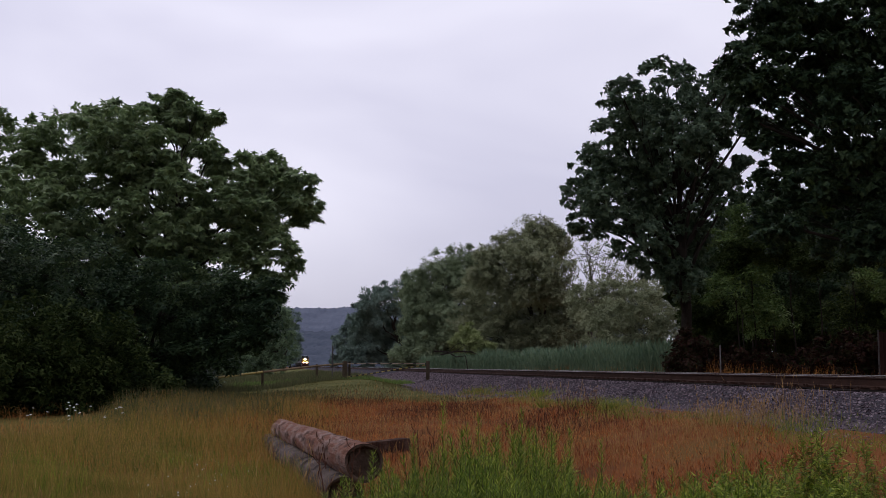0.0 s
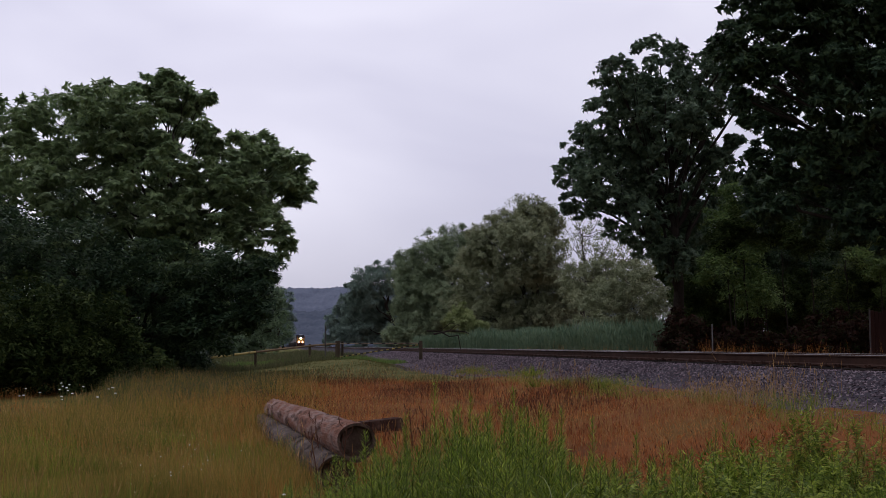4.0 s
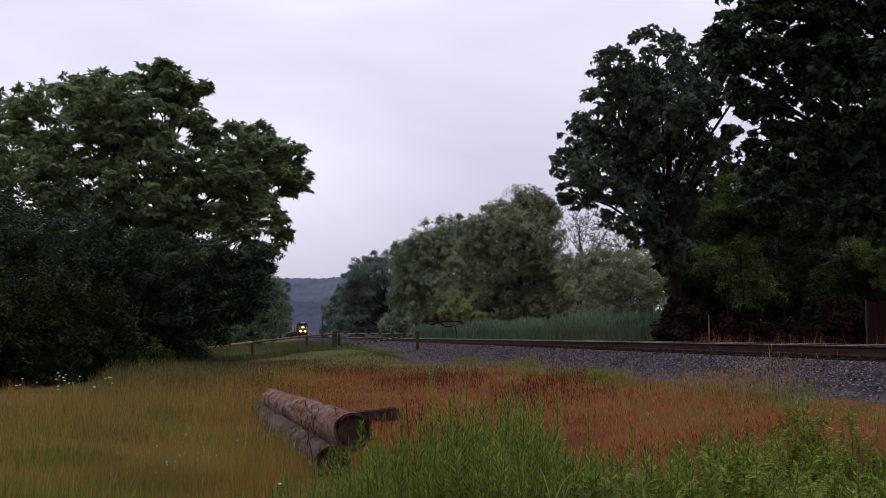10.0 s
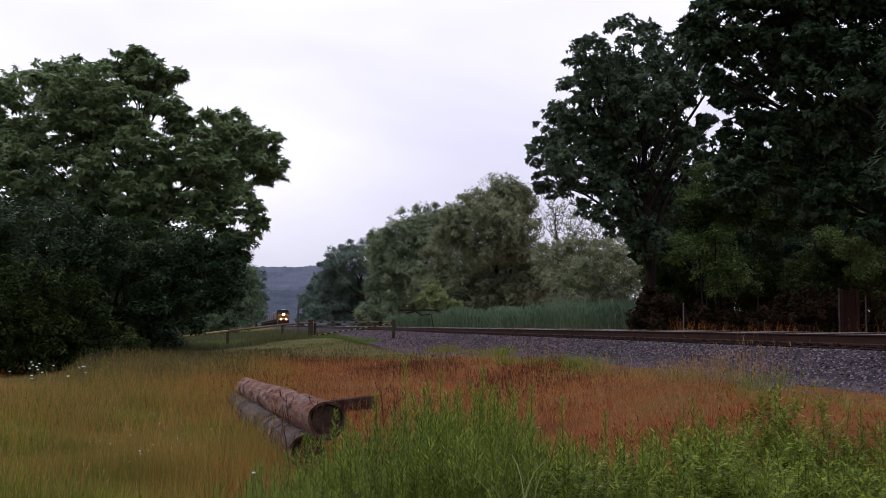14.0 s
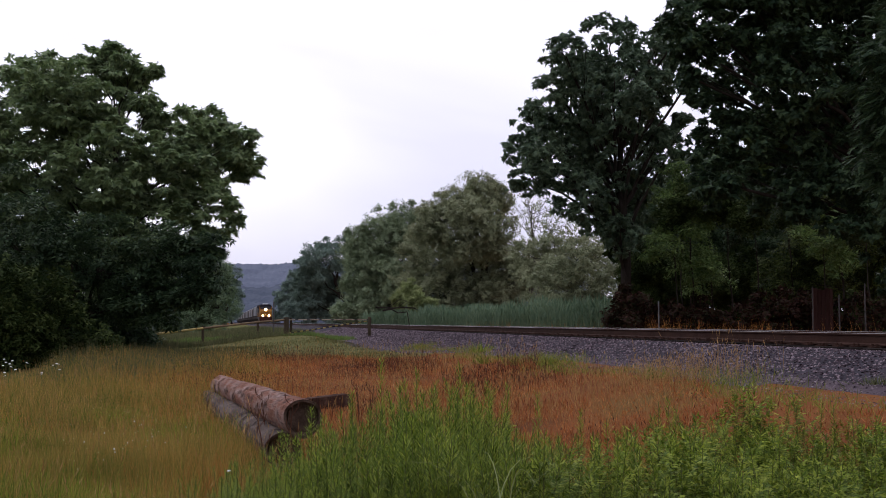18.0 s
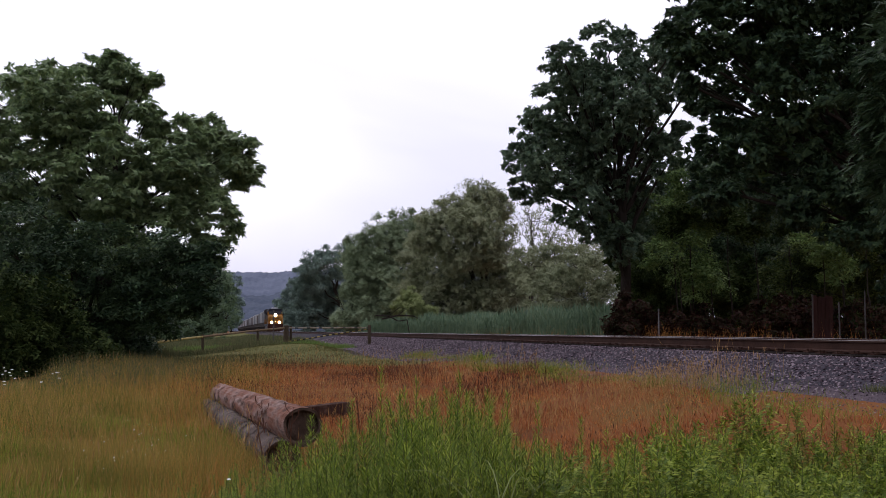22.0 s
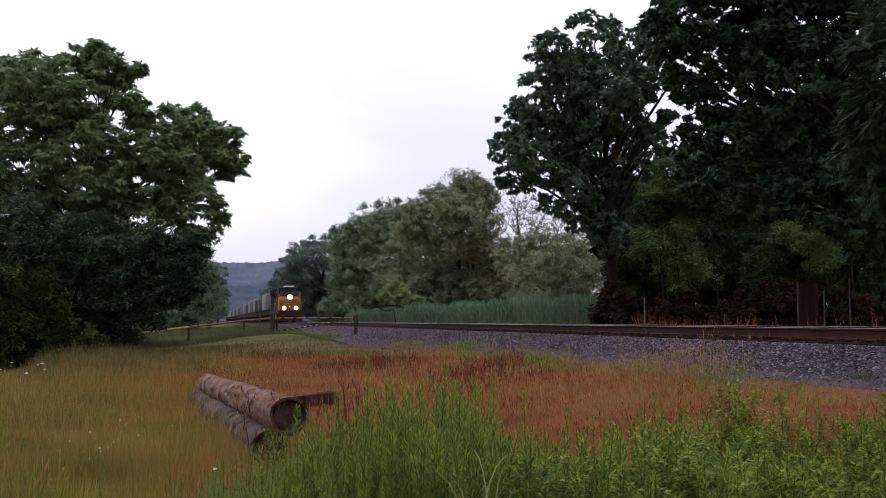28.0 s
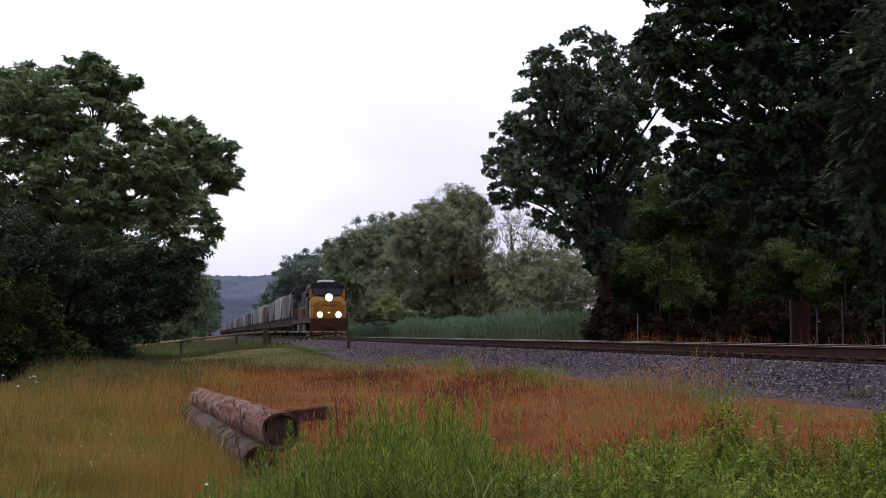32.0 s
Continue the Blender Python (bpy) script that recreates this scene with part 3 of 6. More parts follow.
# ---- ground: one sheet to the horizon ----
def ground_sheet():
    def steps(fine0, fine1, d, far):
        a = list(np.arange(fine0, fine1, d))
        lo, hi, k = fine0, fine1, d
        out = []
        while hi < far:
            k *= 1.35
            hi += k
            out.append(hi)
        k, neg = d, []
        while lo > -far:
            k *= 1.35
            lo -= k
            neg.append(lo)
        return np.array(neg[::-1] + a + [fine1] + out)
    ss, pp = steps(-12, 90, 0.6, 3000), steps(-34, 16, 0.35, 3000)
    verts = []
    for s in ss:
        for p in pp:
            q = on_track(s, p)
            verts.append((q.x, q.y, float(height(q.x, q.y)) if p != 0 else -0.255))
    m = len(pp)
    faces = [(i * m + j, i * m + j + 1, (i + 1) * m + j + 1, (i + 1) * m + j) for i in range(len(ss) - 1) for j in range(m - 1)]
    ob = finish("ground", verts, faces, M_SOIL, None, smooth=True)
    ob.data.materials.append(M_LAWN)
    ob.data.materials.append(M_GRAVEL)
    ob.data.materials.append(M_GRIT)
    ob.data.materials.append(M_THATCH)
    for poly in ob.data.polygons:
        c = poly.center
        s, p = track_sp(c.x, c.y)
        wob = 0.5 * math.sin(s * 0.6) + 0.3 * math.sin(s * 1.7 + 1)
        drive = 2.0 * math.exp(-((s - 48) / 12) ** 2)
        if -3.7 - drive + 0.2 * wob < p < 3.6:
            poly.material_index = 2 if p > -3.2 + 0.25 * wob else 3
        elif 33 + wob < c.y < 400 and p < 0:
            poly.material_index = 1
        elif p < 0 and c.x < -0.2 * c.y + 0.9 * wob + 1.6 * noise.noise((c.x * 0.5, c.y * 0.5, 3.0)):
            poly.material_index = 4
    return tagged(ob, "rough grassy ground with a gravel railway bed", "ground", kind="structure")


ground_sheet()


def blades(name, label, mat, n, where, tall, wide, lean=0.25, segs=2, heads=False):
    """Grass: n tapered blades on the ground where where(x, y) says so."""
    x0, x1, y0, y1, keep = where
    xs, ys = RNG.uniform(x0, x1, n), RNG.uniform(y0, y1, n)
    k = keep(xs, ys)
    k = RNG.random(n) < k
    xs, ys = xs[k], ys[k]
    n = len(xs)
    pos = np.stack([xs, ys, height(xs, ys) - 0.02], 1)
    if segs == 1:
        tv, tf = [(-0.5, 0, 0), (0.5, 0, 0), (0.1, 0.25, 1)], [(0, 1, 2)]
    else:
        tv = [(-0.5, 0, 0), (0.5, 0, 0), (-0.36, 0.07, 0.5), (0.36, 0.07, 0.5), (0, 0.3, 1)]
        tf = [(0, 1, 3, 2), (2, 3, 4)]
    if heads:
        c = len(tv)
        tv = tv + [(-0.95, 0.27, 0.92), (0.95, 0.27, 0.92), (0, 0.34, 1.05), (0, 0.24, 0.86)]
        tf = tf + [(c + 3, c + 1, c + 2, c)]
    patch = 0.75 + 0.35 * np.sin(xs * 1.3 + 2 * np.sin(ys * 0.8)) * np.sin(ys * 1.1 + xs * 0.4)
    h = tall * RNG.uniform(0.5, 1.2, n) * np.clip(patch, 0.45, 1.2)
    a = RNG.uniform(-1.1, 1.1, n) + np.where(RNG.random(n) < 0.5, 0, math.pi)
    up = np.stack([RNG.normal(0, lean, n), RNG.normal(0, lean, n), np.ones(n)], 1)
    up /= np.linalg.norm(up, axis=1)[:, None]
    x = np.stack([np.cos(a), np.sin(a), np.zeros(n)], 1)
    y = np.cross(up, x)
    y /= np.linalg.norm(y, axis=1)[:, None]
    x = np.cross(y, up)
    rot = np.stack([x, y, up], axis=2)
    size = np.stack([wide * RNG.uniform(0.6, 1.4, n), h, h], 1)
    ob = scatter(name, tv, tf, pos, rot, size, mat)
    return tagged(ob, label, "grass", kind="stuff")


def left_share(x, y):
    return smooth(-0.16, -0.25, x / np.maximum(y, 1) + 0.03 * np.sin(y * 0.9))


def field_p(x, y):
    return track_sp(x, y)[1] + 0.35 * np.sin(0.6 * x + 0.9 * y)


def far_edge(x, y):
    return np.clip(23.0 + (x / y + 0.37) * 115, 21.0, 36)


def meadow(x, y):
    return left_share(x, y) * (field_p(x, y) < -5) * (y < far_edge(x, y)) * np.clip(18 / y, 0.25, 1) * np.clip(0.8 + 0.6 * np.sin(2.3 * x + np.sin(1.7 * y)) * np.sin(1.9 * y + 0.8 * x), 0.25, 1)


def dry_field(x, y):
    return (1 - left_share(x, y) * 0.85) * (field_p(x, y) < -4.2 - 2.0 * np.exp(-((y - 46) / 12) ** 2)) * (y > 9) * (y < 33.5 + 1.2 * np.sin(x)) * np.clip(16 / y, 0.4, 1) * np.clip(0.75 + 0.6 * np.sin(x * 1.7 + np.sin(y * 1.3)) * np.sin(y * 1.9 + x), 0.3, 1)


blades("meadow_grass", "tall yellow-green meadow grass going to seed", M_TALL, 400000, (-8, 1, 5.8, 15, meadow), 0.42, 0.0036, 0.2, 1)
blades("far_meadow_grass", "tall yellow-green meadow grass near the trees", M_TALL, 210000, (-17, -1, 15, 36, meadow), 0.50, 0.0075, 0.2, 1)
blades("meadow_seed_heads", "tan and reddish grass seed heads in the meadow", M_STRAW, 48000, (-17, 1, 5.8, 33, meadow), 0.50, 0.0032, 0.2, 2, True)
blades("meadow_herbs", "low green herbs between the meadow grass", M_WEED, 90000, (-12, 0, 5.8, 18, lambda x, y: meadow(x, y) * np.clip(0.35 + np.sin(1.9 * x + 1) * np.sin(1.3 * y + x) + np.clip((9 - y) * 0.3, -0.4, 0.6), 0, 1)), 0.56, 0.005, 0.28, 2)
blades("russet_grass", "russet and tan grass between the meadow and the dry field", M_RUSSET, 130000,
       (-12, 1, 9, 31, lambda x, y: (np.exp(-((x / y + 0.225) / 0.055) ** 2) + 0.55 * (x / y < -0.22) * (np.sin(1.1 * x + 2) * np.sin(0.8 * y + 0.7 * x) > 0.15)) * (field_p(x, y) < -5) * np.clip(16 / y, 0.3, 1)), 0.42, 0.0038, 0.18, 1)
blades("dry_grass", "dry orange-brown cut grass", M_DRY, 280000, (-12, 13, 8.5, 35, dry_field), 0.20, 0.0095, 0.6, 1)
blades("cut_straw", "pale orange cut straw lying in the dry field", M_LITTER, 150000, (-10, 11, 8.5, 30, dry_field), 0.15, 0.007, 1.6, 1)
blades("tree_edge_grass", "long green grass in front of the trees", M_ROUGH, 40000,
       (-18, -5, 20, 37, lambda x, y: left_share(x, y) * (field_p(x, y) < -6) * smooth(21, 26, y) * (y < far_edge(x, y))), 0.62, 0.012, 0.2, 1)
blades("straw_grass", "pale straw-coloured upright grass stalks", M_STRAW, 30000,
       (-11, 12, 10, 33, lambda x, y: dry_field(x, y) * (np.sin(x * 0.9 + 1) * np.sin(y * 0.7 + 2) > -0.2) * (x / y < 0.185)), 0.55, 0.0045, 0.12, 2, True)
blades("dock_stalks", "dark red-brown dead seed stalks", M_DOCK, 75000,
       (-11, 9, 11, 34, lambda x, y: dry_field(x, y) * np.clip(0.25 + 1.6 * np.sin(x * 1.1 + 0.4) * np.sin(y * 0.6 + 1), 0.05, 1) * (0.12 + 0.88 * smooth(16, 21, y))), 0.36, 0.0055, 0.15, 2, True)
blades("straw_clump", "tall pale straw grass clump before the gravel", M_STRAW, 26000,
       (-1, 9, 13, 24, lambda x, y: np.exp(-((x - 2.75) / 0.75) ** 2 - ((y - 17.0) / 1.3) ** 2)), 0.56, 0.0042, 0.16, 2, True)
blades("verge_grass", "yellow-green grass along the gravel's edge", M_VERGE, 170000,
       (-9, 13, 10, 40, lambda x, y: np.exp(-((field_p(x, y) + 4.0) / 0.40) ** 2)), 0.25, 0.008, 0.5, 1)
blades("lawn_grass", "short mown green grass by the gate", M_LAWN, 110000,
       (-17, 2, 33, 75, lambda x, y: (track_sp(x, y)[1] < -5.2) * 1.0), 0.09, 0.014, 0.5, 1)
blades("gate_grass", "longer bright green grass under the gate", M_LIME, 9000,
       (-14, -3, 56, 64, lambda x, y: (track_sp(x, y)[1] < -4.0) * (np.abs(y - 60) < 2.5) * 1.0), 0.26, 0.03, 0.3, 1)
blades("rough_grass", "rough dull grass beyond the pipe fence", M_ROUGH, 50000,
       (-40, -8, 60, 120, lambda x, y: (track_sp(x, y)[1] < -4.6) * 1.0), 0.45, 0.03, 0.35, 1)
blades("fence_grass", "long tangled grass under the pipe fence", M_ROUGH, 26000,
       (-15, -7, 43, 62, lambda x, y: (np.abs((x + 8.85) * 15 - (y - 60) * 2.8 - 0.0) < 14) * 1.0), 0.42, 0.014, 0.3, 1)
blades("far_verge_grass", "dry yellow grass beyond the rails", M_RUSSET, 60000,
       (-4, 18, 14, 75, lambda x, y: (track_sp(x, y)[1] > 3.2) * (track_sp(x, y)[1] < 6.0) * np.where((x / y > 0.15) & (x / y < 0.25), 1.0, 0.25)), 0.95, 0.010, 0.2, 2)


# ---- track ----
def railway():
    root = tagged(new("railway_track"), "single straight railway track on dark ties and grey ballast", "railway track", kind="structure")
    far = 1300.0
    prof = [(-0.075, -0.185), (0.075, -0.185), (0.075, -0.165), (0.012, -0.145), (0.012, -0.045), (0.037, -0.03), (0.037, -0.004), (-0.037, -0.004), (-0.037, -0.03), (-0.012, -0.045), (-0.012, -0.145), (-0.075, -0.165)]
    for side in (-0.755, 0.755):
        v, f = [], []
        for s in (-60.0, far):
            for a, z in prof:
                v.append(on_track(s, side + a, z))
        n = len(prof)
        f = [(k, (k + 1) % n, n + (k + 1) % n, n + k) for k in range(n)]
        rail = finish("rail", v, f, M_RAIL, root, "rust-brown steel rail")
        w = [on_track(s, side + a, z) for s in (-60.0, far) for a, z in ((-0.0385, -0.02), (-0.0385, -0.006), (-0.03, 0.0), (0.03, 0.0), (0.0385, -0.006), (0.0385, -0.02))]
        finish("rail_head", w, [(k, k + 1, k + 7, k + 6) for k in range(1, 4)], M_RAILTOP, rail, "worn shiny rail head")
    turn = math.atan2(ALONG.y, ALONG.x) - math.pi / 2
    bm = bmesh.new()
    box(bm, -1.3, 1.3, -0.115, 0.115, -0.14, 0.0, 0.012)
    tie_me = bpy.data.meshes.new("tie")
    bm.to_mesh(tie_me)
    bm.free()
    tie_me.materials.append(M_TIE)
    bm = bmesh.new()
    for c in (-0.755, 0.755):
        box(bm, c - 0.18, c + 0.18, -0.09, 0.09, 0.0, 0.018)
        for a in (-0.11, 0.11):
            for b in (-0.06, 0.06):
                box(bm, c + a - 0.015, c + a + 0.015, b - 0.015, b + 0.015, 0.018, 0.05)
    plate_me = bpy.data.meshes.new("tie_plate")
    bm.to_mesh(plate_me)
    bm.free()
    plate_me.materials.append(M_RAIL)
    verts, faces = [], []
    for k in range(1000):
        s = -6 + k * 0.52
        c = on_track(s, RNG.normal(0, 0.02), -0.205 + RNG.normal(0, 0.004))
        m = Matrix.Translation(c) @ Matrix.Rotation(turn + RNG.normal(0, 0.008), 4, "Z")
        if k < 230:
            t = share("tie", tie_me, root, m)
            share("tie_plate", plate_me, t, Matrix())
        else:
            b = len(verts)
            verts += [m @ Vector(q) for q in ((-1.3, -0.115, 0), (1.3, -0.115, 0), (1.3, 0.115, 0), (-1.3, 0.115, 0))]
            faces.append((b, b + 1, b + 2, b + 3))
    finish("far_ties", verts, faces, M_TIE, root)["kind"] = "stuff"
    return root


railway()


def ballast():
    g = RNG
    tv = [(-0.5, -0.42, 0), (0.45, -0.5, 0), (0.5, 0.45, 0), (-0.42, 0.5, 0), (0.08, -0.05, 0.62)]
    tf = [(0, 1, 4), (1, 2, 4), (2, 3, 4), (3, 0, 4)]
    n = 125000
    s = 5 + 85 * g.random(n) ** 1.6
    drive = 2.0 * np.exp(-((s - 48) / 12) ** 2)
    p = g.uniform(-4.1, 1.6, n) - drive * g.random(n)
    keep = g.random(n) < np.clip(1.25 - np.maximum(0, -p - 2.8 - drive) * 0.6, 0.1, 1)
    keep &= ~((np.abs(p) < 1.35) & (g.random(n) < 0.75))
    s, p = s[keep], p[keep]
    x = ORIGIN.x + ALONG.x * s + ACROSS.x * p
    y = ORIGIN.y + ALONG.y * s + ACROSS.y * p
    size = g.uniform(0.016, 0.040, len(s)) * (1 + s / 130)
    pos = np.stack([x, y, height(x, y) - size * 0.05], 1)
    up = np.tile((0, 0, 1.0), (len(s), 1))
    rot = turns(len(s), up, 0.45)
    fine = p < -3.2 - drive[keep] * 0.6 + 0.3 * np.sin(s * 0.6) + g.normal(0, 0.35, len(s))
    full = np.stack([size * 1.15, size * 0.85, size * 0.85], 1)
    ob = scatter("ballast_stones", tv, tf, pos[~fine], rot[~fine], full[~fine], M_STONE)
    tagged(ob, "loose grey and purple crushed ballast stones", "ballast", kind="stuff")
    ob = scatter("fine_gravel", tv, tf, pos[fine], rot[fine], full[fine] * 0.62, M_GRITSTONE)
    tagged(ob, "finer pale purple-grey gravel at the ballast's foot", "gravel", kind="stuff")


ballast()


# ---- the gate, the pipe fence and the sign stake ----
def upright(name, x, y, r, top, mat, parent=None, label=""):
    z = float(height(x, y))
    bm = bmesh.new()
    cyl(bm, (x, y, z - 0.15), (x, y, top - 0.015), r, 12)
    cyl(bm, (x, y, top - 0.015), (x, y, top), r, 12, r * 0.8)
    return part(name, bm, mat, parent, label)


def barrier():
    gate = tagged(new("barrier_gate"), "closed pipe gate with black and yellow stripes on wooden posts", "gate")
    r, l = (-4.64, 60.00, 0.29), (-8.75, 60.00, 0.29)
    upright("gate_post", r[0], r[1], 0.09, r[2] + 0.13, M_POST, gate)
    upright("gate_post", l[0], l[1], 0.13, l[2] + 0.13, M_POST, gate)
    upright("gate_post", l[0] + 0.2, l[1] + 0.2, 0.06, l[2] + 0.1, M_POST, gate)
    low = (-8.61, 59.80, -0.37)
    for a, b in ((Vector(r), Vector(l)), (Vector(r) - Vector((0, 0, 0.05)), Vector(low))):
        bar = new("gate_bar")
        bar.parent = gate
        d = b - a
        n = 28
        for k in range(n):
            bm = bmesh.new()
            cyl(bm, a + d * (k / n), a + d * ((k + 1) / n), 0.030, 10)
            part("stripe", bm, (M_PALEBAR if b.z > -0.35 and k % 4 else M_PIPE) if k % 2 or (b.z > -0.35 and k % 4) else M_BLACKPAINT, bar)
    fence = tagged(new("pipe_fence"), "low rusty yellow pipe fence running into the trees", "fence")
    pts = [(-8.81, 60.00, 0.29), (-9.66, 57.00, 0.18), (-10.96, 51.00, -0.08), (-11.62, 45.00, -0.28)]
    for a, b in zip(pts[:-1], pts[1:]):
        bm = bmesh.new()
        cyl(bm, a, b, 0.048, 10)
        part("rail", bm, M_PIPE if a is pts[2] else M_RUSTPIPE, fence)
    for a in pts[1:]:
        upright("post", a[0], a[1] + 0.08, 0.058, a[2] + 0.09, M_POST, fence)
    stake = (-9.06, 58.00, 1.15)
    ob = upright("marker_stake", stake[0], stake[1], 0.035, stake[2], M_GALV)
    tagged(ob, "thin dark steel marker stake beside the gate", "stake")


barrier()


# ---- the stacked poles in the grass ----
def pole_log(name, label, a, b, r, hollow, wood):
    a, b = Vector(a), Vector(b)
    root = new(name)
    root.location = a
    q = (b - a).to_track_quat("Y", "Z")
    root.rotation_mode = "QUATERNION"
    root.rotation_quaternion = q
    length = (b - a).length
    sides, rings = 28, 90
    v, f = [], []
    for i in range(rings + 1):
        y = length * i / rings
        for j in range(sides):
            t = 2 * math.pi * j / sides
            rr = r * (1 + 0.03 * math.sin(3 * t + y) + 0.05 * noise.noise((math.cos(t) * 3, y * 1.3, math.sin(t) * 3)) + 0.03 * noise.noise((math.cos(t) * 7, y * 4.0, math.sin(t) * 7)) + (-0.05 if j % 7 == 3 and noise.noise((y, j, 2.0)) > -0.1 else 0))
            v.append((rr * math.cos(t), y + (0.02 * math.sin(5 * t) if i == 0 else 0), rr * math.sin(t)))
    for i in range(rings):
        for j in range(sides):
            k, k2 = i * sides + j, i * sides + (j + 1) % sides
            f.append((k2, k, k + sides, k2 + sides))
    f.append(tuple(rings * sides + j for j in range(sides))[::-1])
    finish("log", v, f, wood, root, smooth=False)
    inner = []
    deep = (0.0, 0.03, 0.07 if hollow else 0.05)
    k = 0.86
    v, f = [], []
    for y, s in ((0.0, 1.0), (0.005, k), (deep[2], k * 0.93)):
        for j in range(sides):
            t = 2 * math.pi * j / sides
            rr = r * s * (1 + 0.03 * math.sin(3 * t))
            v.append((rr * math.cos(t), y + 0.02 * math.sin(5 * t), rr * math.sin(t)))
    for i in range(2):
        for j in range(sides):
            a0, a1 = i * sides + j, i * sides + (j + 1) % sides
            f.append((a0, a1, a1 + sides, a0 + sides))
    f.append(tuple(2 * sides + j for j in range(sides)))
    finish("end_grain", v, f, M_LOGEND, root, "dark rotten end of the log")
    for y in (0.2, 0.7):
        vv, ff = [], []
        for yy, s in ((y, 1.0), (y + 0.006, 1.03), (y + 0.04 + 0.02 * math.sin(9 * y), 1.035), (y + 0.075, 1.0)):
            for j in range(sides):
                t = 2 * math.pi * j / sides
                vv.append((r * s * (1 + 0.03 * math.sin(3 * t + y)) * math.cos(t), yy + 0.03 * math.sin(2 * t + y), r * s * (1 + 0.03 * math.sin(3 * t + y)) * math.sin(t)))
        for i in range(3):
            for j in range(sides):
                a0, a1 = i * sides + j, i * sides + (j + 1) % sides
                ff.append((a1, a0, a0 + sides, a1 + sides))
        if hollow:
            finish("bark_ring", vv, ff, M_LOG, root)
    return tagged(root, label, "log")


LOG_A, LOG_B = (-1.45, 11.00, -0.69), (-4.09, 20.50, -0.89)
pole_log("pole_log", "weathered red-grey utility pole log with a hollow end", LOG_A, LOG_B, 0.175, True, M_LOG)
pole_log("pole_log", "grey pole log lying under another in tall grass", (LOG_A[0] - 0.2, LOG_A[1] + 0.15, LOG_A[2] - 0.30), (LOG_B[0] - 0.14, LOG_B[1] - 0.3, LOG_B[2] - 0.22), 0.165, False, M_GREYLOG)


def timber():
    a, b = Vector((-3.0, 18.2, -1.00)), Vector((-1.87, 19.40, -0.93))
    a.z, b.z = float(height(a.x, a.y)) + 0.10, float(height(b.x, b.y)) + 0.13
    d = b - a
    bm = bmesh.new()
    box(bm, -0.11, 0.11, 0, d.length, -0.13, 0.07, 0.018)
    ob = part("timber_beam", bm, M_BEAM)
    ob.rotation_mode = "QUATERNION"
    ob.location, ob.rotation_quaternion = a, d.to_track_quat("Y", "Z")
    tagged(ob, "dark square timber beam lying in dry grass", "timber")


timber()


# ---- trees ----
LEFT_A = [(-9.9, 38.0, 8.2, 0.22), (-11.2, 38.6, 8.7, 0.5), (-11.7, 39.4, 8.1, 1.06), (-10.7, 38.2, 8.0, 0.62), (-12.2, 36.5, 7.1, 1.18), (-15.4, 39.8, 7.7, 1.39), (-16.9, 38.6, 7.0, 1.52), (-8.8, 37.7, 6.2, 0.84), (-8.2, 40.0, 6.3, 0.75), (-7.1, 39.3, 5.3, 0.5), (-9.0, 36.7, 4.7, 1.12), (-10.9, 36.2, 4.9, 1.31), (-13.4, 37.5, 4.9, 1.74), (-15.4, 36.8, 4.5, 1.88), (-7.6, 36.5, 3.6, 0.78), (-8.2, 38.4, 4.9, 0.64), (-9.4, 36.6, 2.9, 1.44), (-12.7, 40.0, 2.8, 2.04), (-9.7, 37.9, 6.6, 0.39), (-8.4, 36.6, 5.1, 0.65), (-12.1, 38.3, 6.6, 0.61), (-12.5, 38.5, 7.9, 0.82), (-13.2, 37.3, 7.7, 0.87), (-8.4, 39.4, 6.8, 0.6), (-6.9, 37.4, 5.8, 0.5), (-11.2, 40.2, 5.6, 0.78), (-10.7, 36.9, 4.3, 0.94), (-14.7, 37.6, 5.8, 0.87), (-13.0, 38.3, 6.4, 0.68), (-9.8, 37.4, 6.8, 0.45), (-11.0, 37.0, 6.3, 0.52)]
LEFT_B = [(-12.3, 31.6, 2.4, 1.76), (-7.0, 33.2, 2.2, 0.40), (-7.1, 32.6, 1.4, 0.54), (-8.4, 33.4, 1.9, 0.99), (-10.4, 33.1, 1.6, 1.46), (-12.9, 32.8, 1.0, 1.52), (-15.0, 33.1, 2.4, 1.84), (-14.3, 31.3, 0.6, 1.60), (-8.9, 32.5, 0.9, 0.69), (-7.5, 32.3, 1.0, 0.45)]
# Lit crown and shaded growth below it are told apart by leaf colour.
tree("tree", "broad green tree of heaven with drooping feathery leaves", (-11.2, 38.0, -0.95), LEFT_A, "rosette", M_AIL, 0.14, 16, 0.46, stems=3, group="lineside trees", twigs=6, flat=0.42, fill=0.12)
tree("tree", "low spreading tree at the meadow's edge, shade in its dark leaf colour", (-11.0, 33.5, -0.95), LEFT_B, "feather", M_SHADELEAF, 0.14, 20, 0.46, stems=3, group="lineside trees", flat=0.42)
